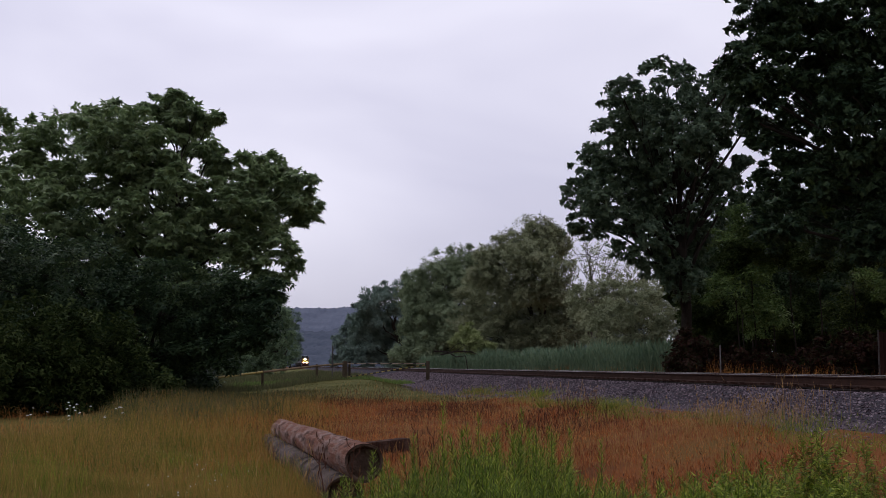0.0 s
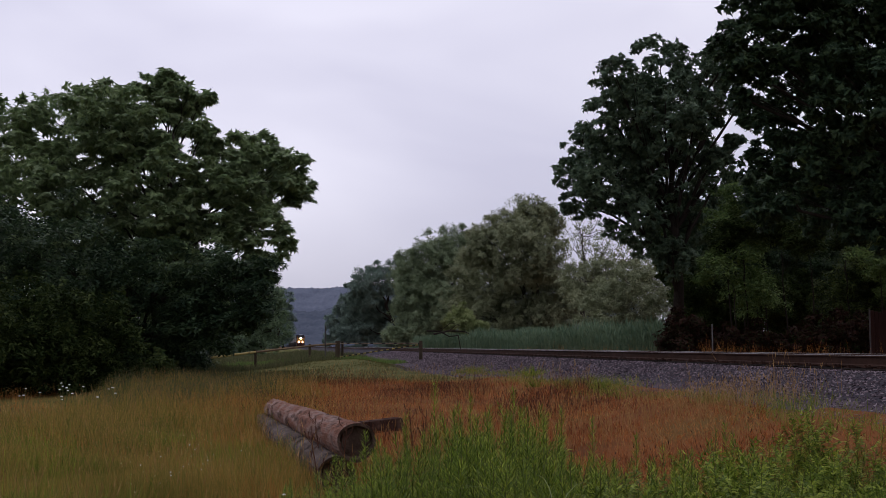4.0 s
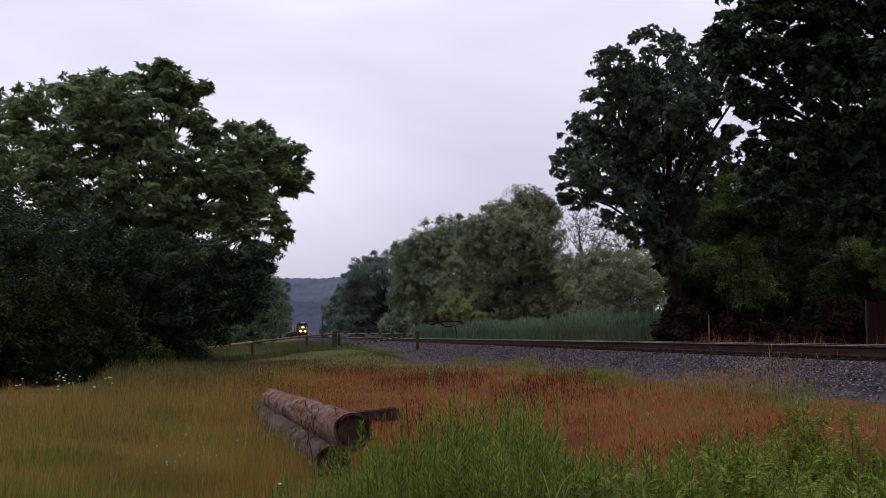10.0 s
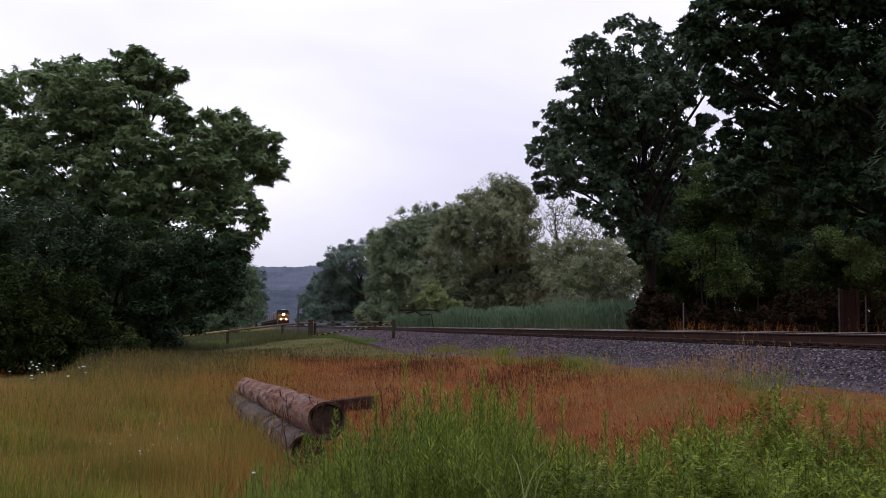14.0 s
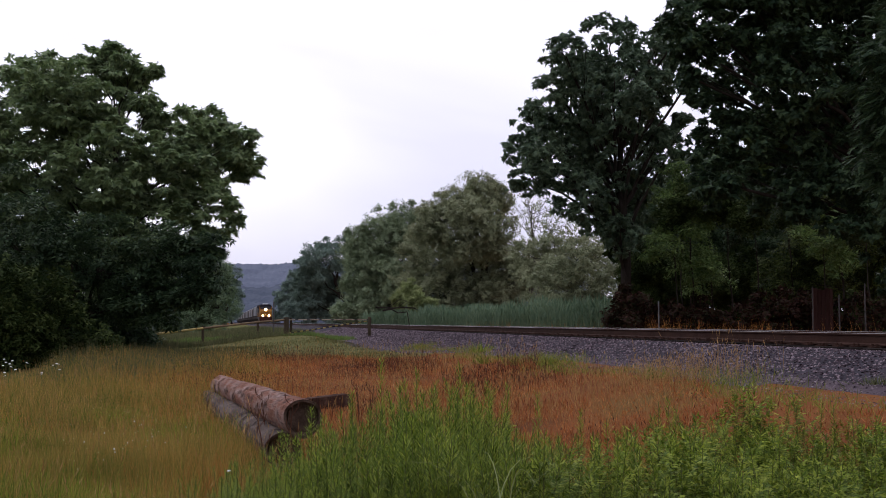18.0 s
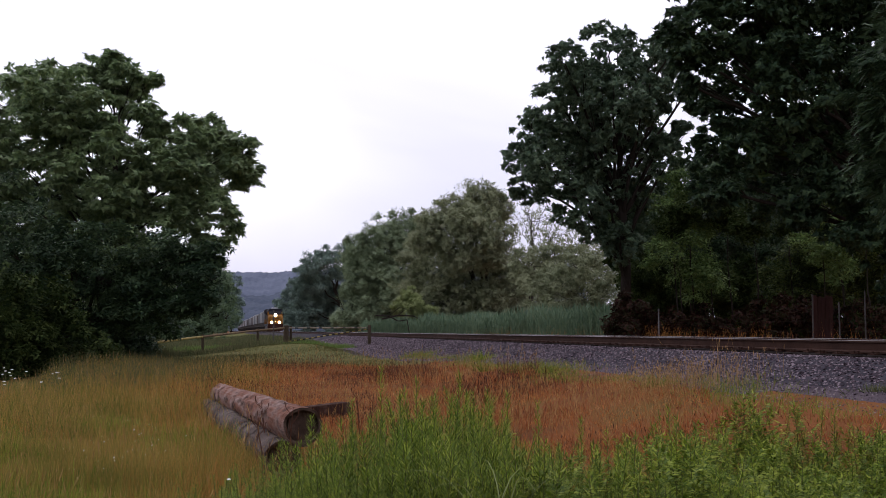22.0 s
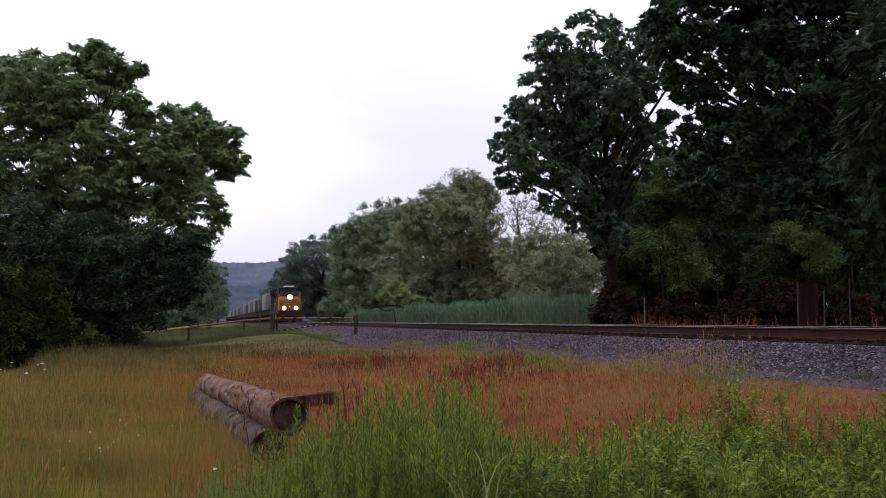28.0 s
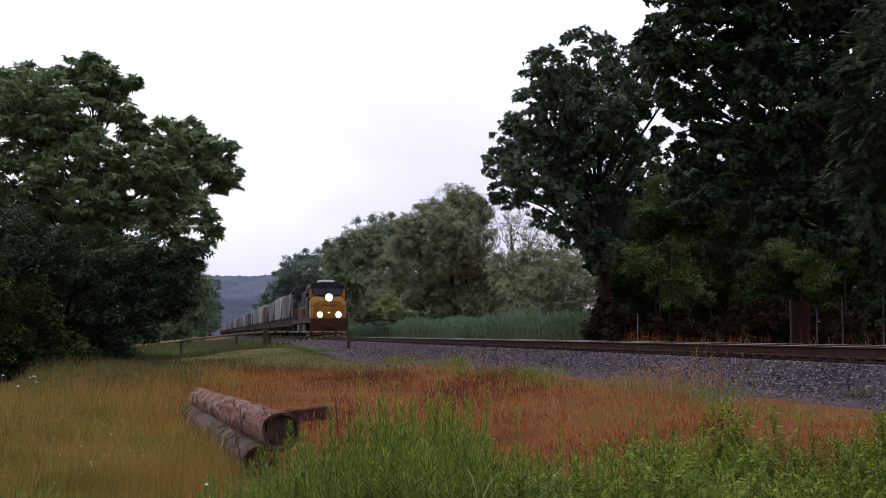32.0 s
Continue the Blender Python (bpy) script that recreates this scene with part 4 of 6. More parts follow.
RIGHT_A = [(6.0, 49.5, 11.4, 1.33), (4.0, 46.9, 10.5, 0.91), (3.9, 48.3, 9.1, 1.16), (5.9, 47.4, 8.9, 1.45), (2.9, 51.1, 8.7, 0.76), (2.4, 49.3, 7.2, 0.82), (4.0, 49.5, 7.3, 1.42), (6.0, 49.5, 7.0, 1.61), (2.8, 49.7, 6.1, 0.83), (4.4, 47.4, 5.3, 0.97), (6.7, 50.1, 5.1, 1.28), (7.9, 50.5, 11.4, 1.13), (6.9, 46.9, 8.4, 0.65), (7.8, 50.7, 6.1, 0.75), (5.3, 48.6, 4.2, 0.63), (6.2, 48.1, 3.6, 0.78), (5.1, 49.3, 10.2, 1.14), (5.0, 49.9, 8.3, 1.27), (7.2, 50.9, 8.2, 1.18), (3.2, 47.2, 6.6, 0.88), (5.3, 48.5, 5.9, 1.13), (6.8, 48.3, 9.9, 1.12), (8.3, 48.0, 11.5, 0.76), (8.0, 48.4, 7.7, 0.36), (8.1, 48.1, 6.7, 0.58), (7.7, 47.4, 9.7, 0.40), (8.6, 48.6, 10.4, 0.45), (8.2, 48.8, 9.4, 0.40), (8.85, 49.0, 8.2, 0.42), (8.4, 49.2, 7.6, 0.35), (9.0, 48.5, 9.7, 0.28)]
tree("tree", "tall dark broadleaved tree with upright limbs beyond the rails", (6.6, 49.0, -0.7), RIGHT_A, "star", M_ELM, 0.27, 42, 0.325, stems=1, group="lineside trees", twigs=4, fill=0.15)
RIGHT_B = [(8.6, 33.6, 7.4, 0.8), (6.1, 33.0, 6.9, 0.28), (9.6, 34.0, 8.0, 0.8), (11.2, 33.6, 10.4, 1.2), (6.2, 34.7, 8.9, 0.58), (7.2, 35.5, 6.9, 0.52), (6.25, 32.8, 7.6, 0.48), (7.1, 35.1, 5.2, 0.68), (6.9, 33.1, 4.0, 0.71), (6.5, 32.8, 8.2, 0.94), (8.2, 33.6, 8.8, 1.32), (9.8, 33.5, 9.2, 1.32), (11.6, 34.2, 9.2, 1.35), (8.2, 35.0, 7.4, 0.98), (9.0, 32.1, 6.8, 1.12), (11.0, 33.8, 7.2, 1.18), (7.4, 34.4, 6.2, 0.64), (7.8, 33.1, 5.2, 0.69), (9.0, 33.6, 5.5, 1.03), (11.1, 35.0, 5.6, 1.27), (12.3, 34.4, 5.7, 1.28), (7.2, 32.9, 10.1, 1.45), (10.1, 34.6, 11.2, 1.85), (12.6, 35.4, 11.1, 1.81), (9.0, 35.1, 4.1, 0.90), (10.0, 33.3, 3.8, 1.16), (11.2, 32.2, 3.2, 1.27), (12.4, 32.6, 7.7, 1.36), (12.6, 33.3, 1.6, 1.08)]
tree("tree", "very large dark broadleaved tree overhanging the railway", (13.6, 35.0, -0.7), RIGHT_B, "star", M_SHADELEAF, 0.27, 62, 0.32, stems=1, group="lineside trees", twigs=6, fill=0.38)
RIGHT_C = [(8.8, 24.7, 5.7, 0.57), (8.6, 24.4, 4.6, 0.62), (8.7, 25.1, 3.7, 0.58), (8.9, 25.0, 3.0, 0.46), (9.3, 24.2, 4.9, 1.01), (9.9, 25.5, 3.4, 1.07), (9.9, 25.5, 6.7, 0.95)]
tree("tree", "green tree with drooping feathery leaves beside the railway", (11.6, 25.6, -0.7), RIGHT_C, "frond", M_SHADELEAF, 0.16, 44, 0.34, group="lineside trees")

# Backing tree, added to stop light showing through the trees before it.
LEFT_C = [(-15.0, 44.4, 4.4, 1.85), (-12.9, 45.8, 3.8, 1.70), (-18.4, 45.7, 4.0, 2.55), (-15.0, 44.7, 2.1, 2.49), (-12.2, 45.8, 1.7, 1.70), (-17.8, 43.5, 1.2, 2.63), (-13.6, 46.2, 0.2, 1.50), (-16.5, 45.5, -0.8, 1.90), (-11.7, 45.3, 0.2, 0.76), (-20.7, 45.1, 4.8, 2.51)]
tree("tree", "dark tree added as backing behind the meadow's edge", (-16.0, 45.0, -0.95), LEFT_C, "small", M_SHADELEAF, 0.16, 11, 0.6, stems=2, group="lineside trees", clump=0.6)

# Shade at the trees' foot is in this shrub's dark leaf colour.
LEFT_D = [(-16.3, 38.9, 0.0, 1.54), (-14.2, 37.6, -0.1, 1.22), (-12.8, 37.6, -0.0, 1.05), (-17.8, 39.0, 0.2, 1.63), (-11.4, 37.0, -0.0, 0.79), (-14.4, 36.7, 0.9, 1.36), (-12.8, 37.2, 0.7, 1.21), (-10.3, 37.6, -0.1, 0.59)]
tree("shrub", "low shrub under the trees, shade put into its dark leaf colour", (-13.0, 38.5, -1.0), LEFT_D, "feather", M_SHADELEAF, 0.09, 16, 0.48, stems=3, category="shrub", group="undergrowth shrubs", flat=0.42)

# Leaf mass added where the ground under the trees lies in shade.
LEFT_E = [(-11.3, 26.6, 0.0, 1.0), (-10.4, 27.4, -0.2, 0.8), (-9.6, 28.4, -0.3, 0.65), (-11.2, 28.0, 0.9, 1.1), (-8.9, 29.4, -0.4, 0.5), (-10.2, 29.0, 0.7, 0.9), (-12.3, 26.4, 0.2, 1.1)]
tree("shrub", "dark leafy mass added for the deep shade at the meadow's edge", (-10.6, 28.0, -1.1), LEFT_E, "feather", M_UNDER, 0.05, 24, 0.4, stems=3, category="shrub", group="undergrowth shrubs", flat=0.5)

# ---- undergrowth beyond the fence ----
# Lit and shaded shrubs below differ by the light put into leaf colour.
UNDER_A = [(9.8, 57.8, 4.3, 1.34), (11.2, 55.9, 4.6, 1.43), (13.7, 58.5, 4.6, 1.63), (14.4, 54.9, 3.8, 1.40), (11.3, 58.9, 6.8, 1.23), (12.7, 58.5, 7.3, 1.22)]
SHADED = [(8.7, 56.0, 1.0, 1.3), (8.2, 58.0, 3.0, 1.0), (9.6, 55.1, 2.0, 1.15), (10.9, 53.0, 2.2, 1.23), (12.7, 54.2, 2.0, 1.26), (8.1, 53.3, 2.5, 0.87)]
tree("shrub", "dense green undergrowth shrub in the shade", (11.0, 56.0, -0.9), UNDER_A, "feather", M_SHADELEAF, 0.08, 15, 0.55, stems=3, category="shrub", group="undergrowth shrubs")
tree("shrub", "undergrowth shrub behind the fence, shade in its leaf colour", (11.5, 55.0, -0.9), SHADED, "feather", M_UNDER, 0.08, 13, 0.5, stems=3, category="shrub", group="undergrowth shrubs")
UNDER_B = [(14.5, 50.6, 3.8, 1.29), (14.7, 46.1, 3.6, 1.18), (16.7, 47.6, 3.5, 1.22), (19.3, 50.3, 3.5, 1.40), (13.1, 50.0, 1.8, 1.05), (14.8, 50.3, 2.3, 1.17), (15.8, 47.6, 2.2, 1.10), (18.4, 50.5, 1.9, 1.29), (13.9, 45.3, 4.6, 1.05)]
tree("shrub", "dense undergrowth shrub with light in its yellow-green leaf colour", (16.0, 48.0, -0.9), UNDER_B, "feather", M_THICKET, 0.08, 15, 0.48, stems=3, category="shrub", group="undergrowth shrubs")
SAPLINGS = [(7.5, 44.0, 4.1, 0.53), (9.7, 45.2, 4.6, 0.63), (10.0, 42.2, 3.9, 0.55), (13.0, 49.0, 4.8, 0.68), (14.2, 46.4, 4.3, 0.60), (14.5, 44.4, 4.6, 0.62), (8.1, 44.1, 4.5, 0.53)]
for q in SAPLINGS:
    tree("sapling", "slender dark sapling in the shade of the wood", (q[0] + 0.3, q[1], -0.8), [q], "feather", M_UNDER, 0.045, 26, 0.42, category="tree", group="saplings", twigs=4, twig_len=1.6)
# Saplings set at the wood's lit patches, with that light in their colour.
FANS = [(8.3, 45.4, 5.2, 0.95), (9.2, 45.8, 4.4, 0.9), (7.7, 43.8, 2.9, 0.9), (8.6, 44.2, 2.0, 0.8), (12.2, 41.6, 3.2, 0.75), (12.9, 41.8, 2.4, 0.7)]
for q in FANS:
    tree("sapling", "slender sapling with feathery leaves, light in their mid-green colour", (q[0] + 0.2, q[1], -0.8), [q], "feather", M_LITPATCH, 0.04, 22, 0.5, category="tree", group="saplings", twigs=3, clump=0.6)
BRUSH = [(6.5, 43.4, 0.4, 0.81), (7.4, 42.8, 0.3, 0.72), (8.4, 43.3, 0.2, 0.72), (9.5, 42.9, 0.2, 0.72), (10.1, 40.5, 0.4, 0.79), (11.3, 41.8, 0.5, 0.85), (5.2, 41.0, 0.2, 0.49), (12.6, 42.1, 0.3, 0.78), (13.8, 41.1, 0.4, 0.88), (15.7, 42.1, 0.4, 0.90), (5.7, 41.6, 0.9, 0.46)]
for k in range(11):
    b = BRUSH[k:k + 1]
    tree("brush", "brown and dark green tangled brush along the fence", (b[0][0], b[0][1], -0.85), b, "fine", M_BRUSH, 0.04, 50, 0.28, category="shrub", group="fence brush", twigs=5)
# Dark leaf mass added to fill the shade under the trees.
LOW = [(9.6, 61.4, 0.4, 1.57), (11.3, 57.3, 0.4, 1.60), (14.9, 61.0, 0.4, 1.84), (17.7, 61.0, 0.4, 1.84), (19.4, 57.8, 0.4, 1.74), (22.9, 59.8, 0.4, 1.94)]
tree("shrub", "dark leaf mass added for the shade deep under the trees", (14.0, 60.0, -1.0), LOW, "small", M_UNDER, 0.06, 14, 0.5, stems=3, category="shrub", group="undergrowth shrubs", clump=0.6)
# Shade deep in the wood is in this dark leaf colour.
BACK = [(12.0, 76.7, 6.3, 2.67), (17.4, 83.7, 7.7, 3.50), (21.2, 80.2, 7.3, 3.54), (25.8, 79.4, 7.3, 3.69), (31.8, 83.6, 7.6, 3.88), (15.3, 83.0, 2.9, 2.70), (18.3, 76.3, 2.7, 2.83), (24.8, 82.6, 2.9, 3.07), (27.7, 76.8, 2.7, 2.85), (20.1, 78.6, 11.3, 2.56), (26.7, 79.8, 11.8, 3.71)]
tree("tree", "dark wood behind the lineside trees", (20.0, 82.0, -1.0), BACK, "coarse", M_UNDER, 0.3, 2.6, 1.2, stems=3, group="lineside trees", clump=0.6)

# ---- the far trees on the other side of the track ----
FAR1 = [(-25.6, 200.0, 8.4, 2.5), (-23.0, 196.4, 10.4, 3.19), (-19.6, 201.9, 11.6, 3.19), (-25.0, 204.4, 6.0, 3.42), (-20.3, 204.8, 6.1, 4.28), (-17.4, 204.3, 3.2, 4.27), (-26.5, 201.3, 3.2, 2.62), (-22.1, 202.4, 1.8, 3.76)]
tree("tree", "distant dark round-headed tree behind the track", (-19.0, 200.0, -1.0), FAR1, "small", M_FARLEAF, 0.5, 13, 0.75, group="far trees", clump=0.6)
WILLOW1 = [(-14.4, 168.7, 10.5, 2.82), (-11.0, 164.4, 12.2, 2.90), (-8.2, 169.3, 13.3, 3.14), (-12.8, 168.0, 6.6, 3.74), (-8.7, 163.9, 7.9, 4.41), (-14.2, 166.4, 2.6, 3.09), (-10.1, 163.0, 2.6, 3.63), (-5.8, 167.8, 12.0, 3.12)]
tree("willow_tree", "distant willow with hanging foliage, haze in its leaf colour", (-9.0, 165.0, -1.0), WILLOW1, "small", M_WILLOW, 0.5, 12, 0.85, group="far trees", category="tree", clump=0.62, flat=0.9, packs=9)
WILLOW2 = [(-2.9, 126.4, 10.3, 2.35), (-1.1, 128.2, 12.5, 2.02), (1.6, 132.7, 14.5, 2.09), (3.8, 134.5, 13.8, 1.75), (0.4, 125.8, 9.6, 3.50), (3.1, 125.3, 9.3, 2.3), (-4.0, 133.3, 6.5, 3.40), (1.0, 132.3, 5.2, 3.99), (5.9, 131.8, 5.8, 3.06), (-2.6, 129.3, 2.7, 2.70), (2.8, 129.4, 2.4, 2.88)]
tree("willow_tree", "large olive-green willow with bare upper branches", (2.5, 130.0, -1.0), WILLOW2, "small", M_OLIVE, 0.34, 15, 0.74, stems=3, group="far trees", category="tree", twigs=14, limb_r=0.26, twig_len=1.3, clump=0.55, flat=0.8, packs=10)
DEAD = [(6.2, 109.2, 9.9, 2.03), (8.0, 110.8, 8.5, 2.06), (10.3, 115.4, 8.3, 1.61), (5.9, 108.8, 5.8, 2.02), (9.1, 111.5, 5.5, 2.07)]
tree("tree", "half-dead tree with bare grey branches", (6.5, 112.0, -1.0), DEAD, "small", M_OLIVE, 0.3, 0.4, 0.6, stems=3, group="far trees", bark=M_TWIG, twigs=20, limb_r=0.36, twig_len=1.3)
SHRUB5 = [(10.6, 98.0, 4.6, 1.5), (10.9, 97.0, 2.6, 1.5), (5.2, 100.0, 5.8, 1.4), (7.2, 101.0, 6.2, 1.5), (9.0, 100.0, 6.6, 1.6), (8.0, 99.0, 4.5, 1.7), (5.6, 99.0, 4.0, 1.6), (6.7, 92.8, 4.1, 1.47), (8.4, 89.8, 4.8, 1.50), (10.8, 94.4, 5.5, 1.58), (7.4, 90.2, 2.3, 1.34), (9.5, 90.8, 2.8, 1.69), (11.3, 91.3, 3.2, 1.53), (6.0, 95.0, 2.2, 1.23)]
tree("shrub", "olive green bushes behind the reed bed", (9.0, 93.0, -1.0), SHRUB5, "small", M_OLIVE, 0.15, 16, 0.5, stems=3, category="shrub", group="far shrubs", clump=0.6)
LIMES = [(-5.1, 118.1, 3.3, 0.88), (-4.5, 116.5, 2.2, 0.97), (-6.2, 115.3, 2.3, 0.64), (-3.4, 117.8, 1.9, 0.77)]
tree("shrub", "small bright green bush among the willows", (-4.8, 118.0, -1.0), LIMES, "small", M_PALELEAF, 0.08, 26, 0.45, stems=2, category="shrub", group="far shrubs")

# ---- trees on the near side, far along the track ----
NEAR1 = [(-22.6, 108.5, 0.0, 1.3), (-24.0, 108.5, 0.3, 1.5), (-25.8, 108.0, 0.8, 1.8), (-27.5, 109.5, 2.0, 2.2), (-22.5, 111.6, 4.4, 1.55), (-24.3, 112.8, 6.0, 2.10), (-21.7, 109.2, 1.8, 1.42), (-24.6, 112.0, 2.4, 2.34), (-21.5, 111.7, 2.9, 0.78), (-26.7, 114.0, 7.7, 2.65), (-24.2, 105.7, 0.3, 1.47)]
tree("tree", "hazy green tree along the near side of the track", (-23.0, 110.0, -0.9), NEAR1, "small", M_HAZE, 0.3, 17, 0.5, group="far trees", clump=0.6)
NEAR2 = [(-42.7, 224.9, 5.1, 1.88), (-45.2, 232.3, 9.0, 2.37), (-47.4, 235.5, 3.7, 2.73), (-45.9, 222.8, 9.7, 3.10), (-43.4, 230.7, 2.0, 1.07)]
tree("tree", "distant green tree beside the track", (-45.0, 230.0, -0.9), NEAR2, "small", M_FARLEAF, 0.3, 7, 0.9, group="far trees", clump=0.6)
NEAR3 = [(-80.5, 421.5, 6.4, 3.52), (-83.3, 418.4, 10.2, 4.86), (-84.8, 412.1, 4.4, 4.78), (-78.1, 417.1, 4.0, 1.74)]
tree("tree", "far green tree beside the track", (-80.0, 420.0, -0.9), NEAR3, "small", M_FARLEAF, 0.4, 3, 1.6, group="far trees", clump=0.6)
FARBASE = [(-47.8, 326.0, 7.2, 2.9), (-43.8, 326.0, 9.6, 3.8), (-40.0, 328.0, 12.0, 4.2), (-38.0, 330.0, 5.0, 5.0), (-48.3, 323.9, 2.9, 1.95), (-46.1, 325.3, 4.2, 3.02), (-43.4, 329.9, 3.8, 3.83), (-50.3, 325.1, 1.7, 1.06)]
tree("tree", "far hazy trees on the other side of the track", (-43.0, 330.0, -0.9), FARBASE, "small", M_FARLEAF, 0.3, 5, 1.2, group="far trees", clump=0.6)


def ridge(name, label, mat, near, deep, crest, low, columns, rows, crown):
    """A wooded hill: a slope of rounded tree crowns from its foot to its uneven crest."""
    v, f = [], []
    for k in range(columns):
        a = -0.30 + 0.40 * k / (columns - 1)
        top = low + (crest - low) * (0.5 + 0.5 * math.sin(14.5 * a + 1.0)) + 2 * math.sin(37 * a) + 1.0 * math.sin(91 * a + 1)
        for j in range(rows):
            t = j / (rows - 1)
            d = near + deep * t
            x, y = d * math.sin(a), d * math.cos(a)
            z = -4 + top * t ** 0.8
            cell = noise.voronoi((x / crown, y / crown, 0.3))[0][0]
            dome = math.sqrt(max(0.0, 1 - min(1.0, cell * 1.15) ** 2))
            z += crown * (0.5 * dome + 0.6 * noise.noise((x / 45, y / 45, 2.0)) + 0.25 * noise.noise((x / 5, y / 5, 1.0)))
            v.append((x, y, z))
    for k in range(columns - 1):
        for j in range(rows - 1):
            q = k * rows + j
            f.append((q, q + rows, q + rows + 1, q + 1))
    tagged(finish(name, v, f, mat, smooth=True), label, "hill", kind="structure")


# Two slopes, so that the haze in their colours pales towards the crest.
ridge("backdrop", "far wooded ridge with haze in its blue-grey colour", M_HILL, 1500, 420, 101, 92, 560, 36, 9.0)
ridge("backdrop", "wooded hill before the far ridge, less haze in its colour", M_NEARHILL, 800, 260, 44, 33, 560, 40, 5.5)


# ---- reed bed ----
def reeds():
    g = RNG
    n = 20000
    s = g.uniform(52, 150, n)
    p = 6.2 + g.uniform(0, 9, n) ** 1.0 + 0.5 * np.sin(s * 0.3)
    x = ORIGIN.x + ALONG.x * s + ACROSS.x * p
    y = ORIGIN.y + ALONG.y * s + ACROSS.y * p
    keep = x / y < 0.125 + 0.006 * np.sin(y)
    x, y = x[keep], y[keep]
    n = len(x)
    pos = np.stack([x, y, height(x, y)], 1)
    tv, tf = [], []
    tv += [(-0.012, 0, 0), (0.012, 0, 0), (0.006, 0, 0.9), (-0.006, 0, 0.9)]
    tf.append((0, 1, 2, 3))
    for k in range(5):
        z, a = 0.3 + 0.14 * k, 2.2 * k
        d = (math.cos(a) * 0.3, math.sin(a) * 0.3, 0.7)
        c = len(tv)
        tv += [tuple(q) for q in leaf_tri((0, 0, z), np.array(d), 0.026, 0.36, (-math.sin(a), math.cos(a), 0))]
        tf.append((c, c + 1, c + 2))
    h = g.uniform(1.6, 2.2, n) * (0.92 + 0.1 * np.sin(x * 0.5) * np.sin(y * 0.3))
    rot = turns(n, np.tile((0, 0, 1.0), (n, 1)), 0.08)
    tagged(scatter("reed_bed", tv, tf, pos, rot, np.stack([h * 1.3, h * 1.3, h], 1), M_REED), "dense stand of tall green reeds", "reeds", kind="stuff")


reeds()


def dead_branches():
    for pts, r in (([(-6.94, 104.00, 1.14), (-5.59, 104.00, 1.43), (-4.29, 104.00, 1.38), (-3.47, 104.00, 1.00)], 0.08),
                   ([(-5.21, 72.00, 1.05), (-4.41, 72.00, 1.01), (-3.87, 72.00, 0.71), (-3.34, 72.00, 0.78)], 0.05)):
        v, f = [], []
        tube(v, f, pts, [r * (1 - 0.15 * k) for k in range(4)], 7)
        a = Vector(pts[-1])
        tube(v, f, [a, (a.x + 0.3, a.y, -1.0)], [r * 0.5, r * 0.6], 6)
        a = Vector(pts[1])
        tube(v, f, [a, a + Vector((0.6, 0.2, 0.5)), a + Vector((1.1, 0.2, 0.4))], [r * 0.5, r * 0.35, r * 0.2], 5)
        ob = finish("dead_branch", v, f, M_BARK)
        tagged(ob, "dark bare fallen branch over the reeds", "branch")


dead_branches()


# ---- fence beyond the rails ----
def back_fence():
    fence = tagged(new("wire_fence"), "old wire fence with thin steel posts beyond the rails", "fence")
    posts = [(6.30, 39.50, 1.04), (10.26, 36.00, 1.21), (10.73, 35.00, 0.94), (11.14, 34.00, 1.23), (11.92, 33.00, 1.28)]
    for k, (x, y, z) in enumerate(posts):
        upright("post", x, y, 0.022, z - (0.2 if k == 0 else 0), M_PALEPOST if k == 0 else M_GALV, fence)
    bm = bmesh.new()
    for h in (0.1, 0.45, 0.8, 1.1):
        for a, b in zip(posts[:-1], posts[1:]):
            cyl(bm, (a[0], a[1], -0.7 + h), (b[0], b[1], -0.7 + h), 0.0025, 4)
    part("wire", bm, M_BARK, fence)
    panel = tagged(new("board_panel"), "red-brown upright boards leaning at the fence", "boards")
    for k in range(5):
        x, y, z = (10.32, 36.00, 1.16)
        bm = bmesh.new()
        box(bm, x + k * 0.115, x + k * 0.115 + 0.105, y + 0.1, y + 0.14, -0.85, z - 0.03 * (k % 3), 0.006)
        part("board", bm, M_BOARD, panel)


back_fence()


# ---- green weeds before the eye ----
def weed_template(seed, n=70, wide=0.0100, long=0.082, lift=0.25):
    """A plume-like plant of unit height with narrow leaves all the way up."""
    g = np.random.default_rng(seed)
    v, f = [], []
    for k in range(n):
        t = (k + 1) / n
        z = 0.06 + 0.9 * t
        a = 2.4 * k + g.uniform(-0.4, 0.4)
        l = (long - 0.028 * t ** 2) * g.uniform(0.75, 1.25)
        d = np.array((math.cos(a), math.sin(a), lift + 0.75 * t * t + g.normal(0, 0.22)))
        d /= np.linalg.norm(d)
        c = len(v)
        v += leaflet((0, 0, z), d, wide * (1 - 0.35 * t), l, (-math.sin(a), math.cos(a), 0), -0.006)
        f.append((c, c + 1, c + 2, c + 3))
    return v, f


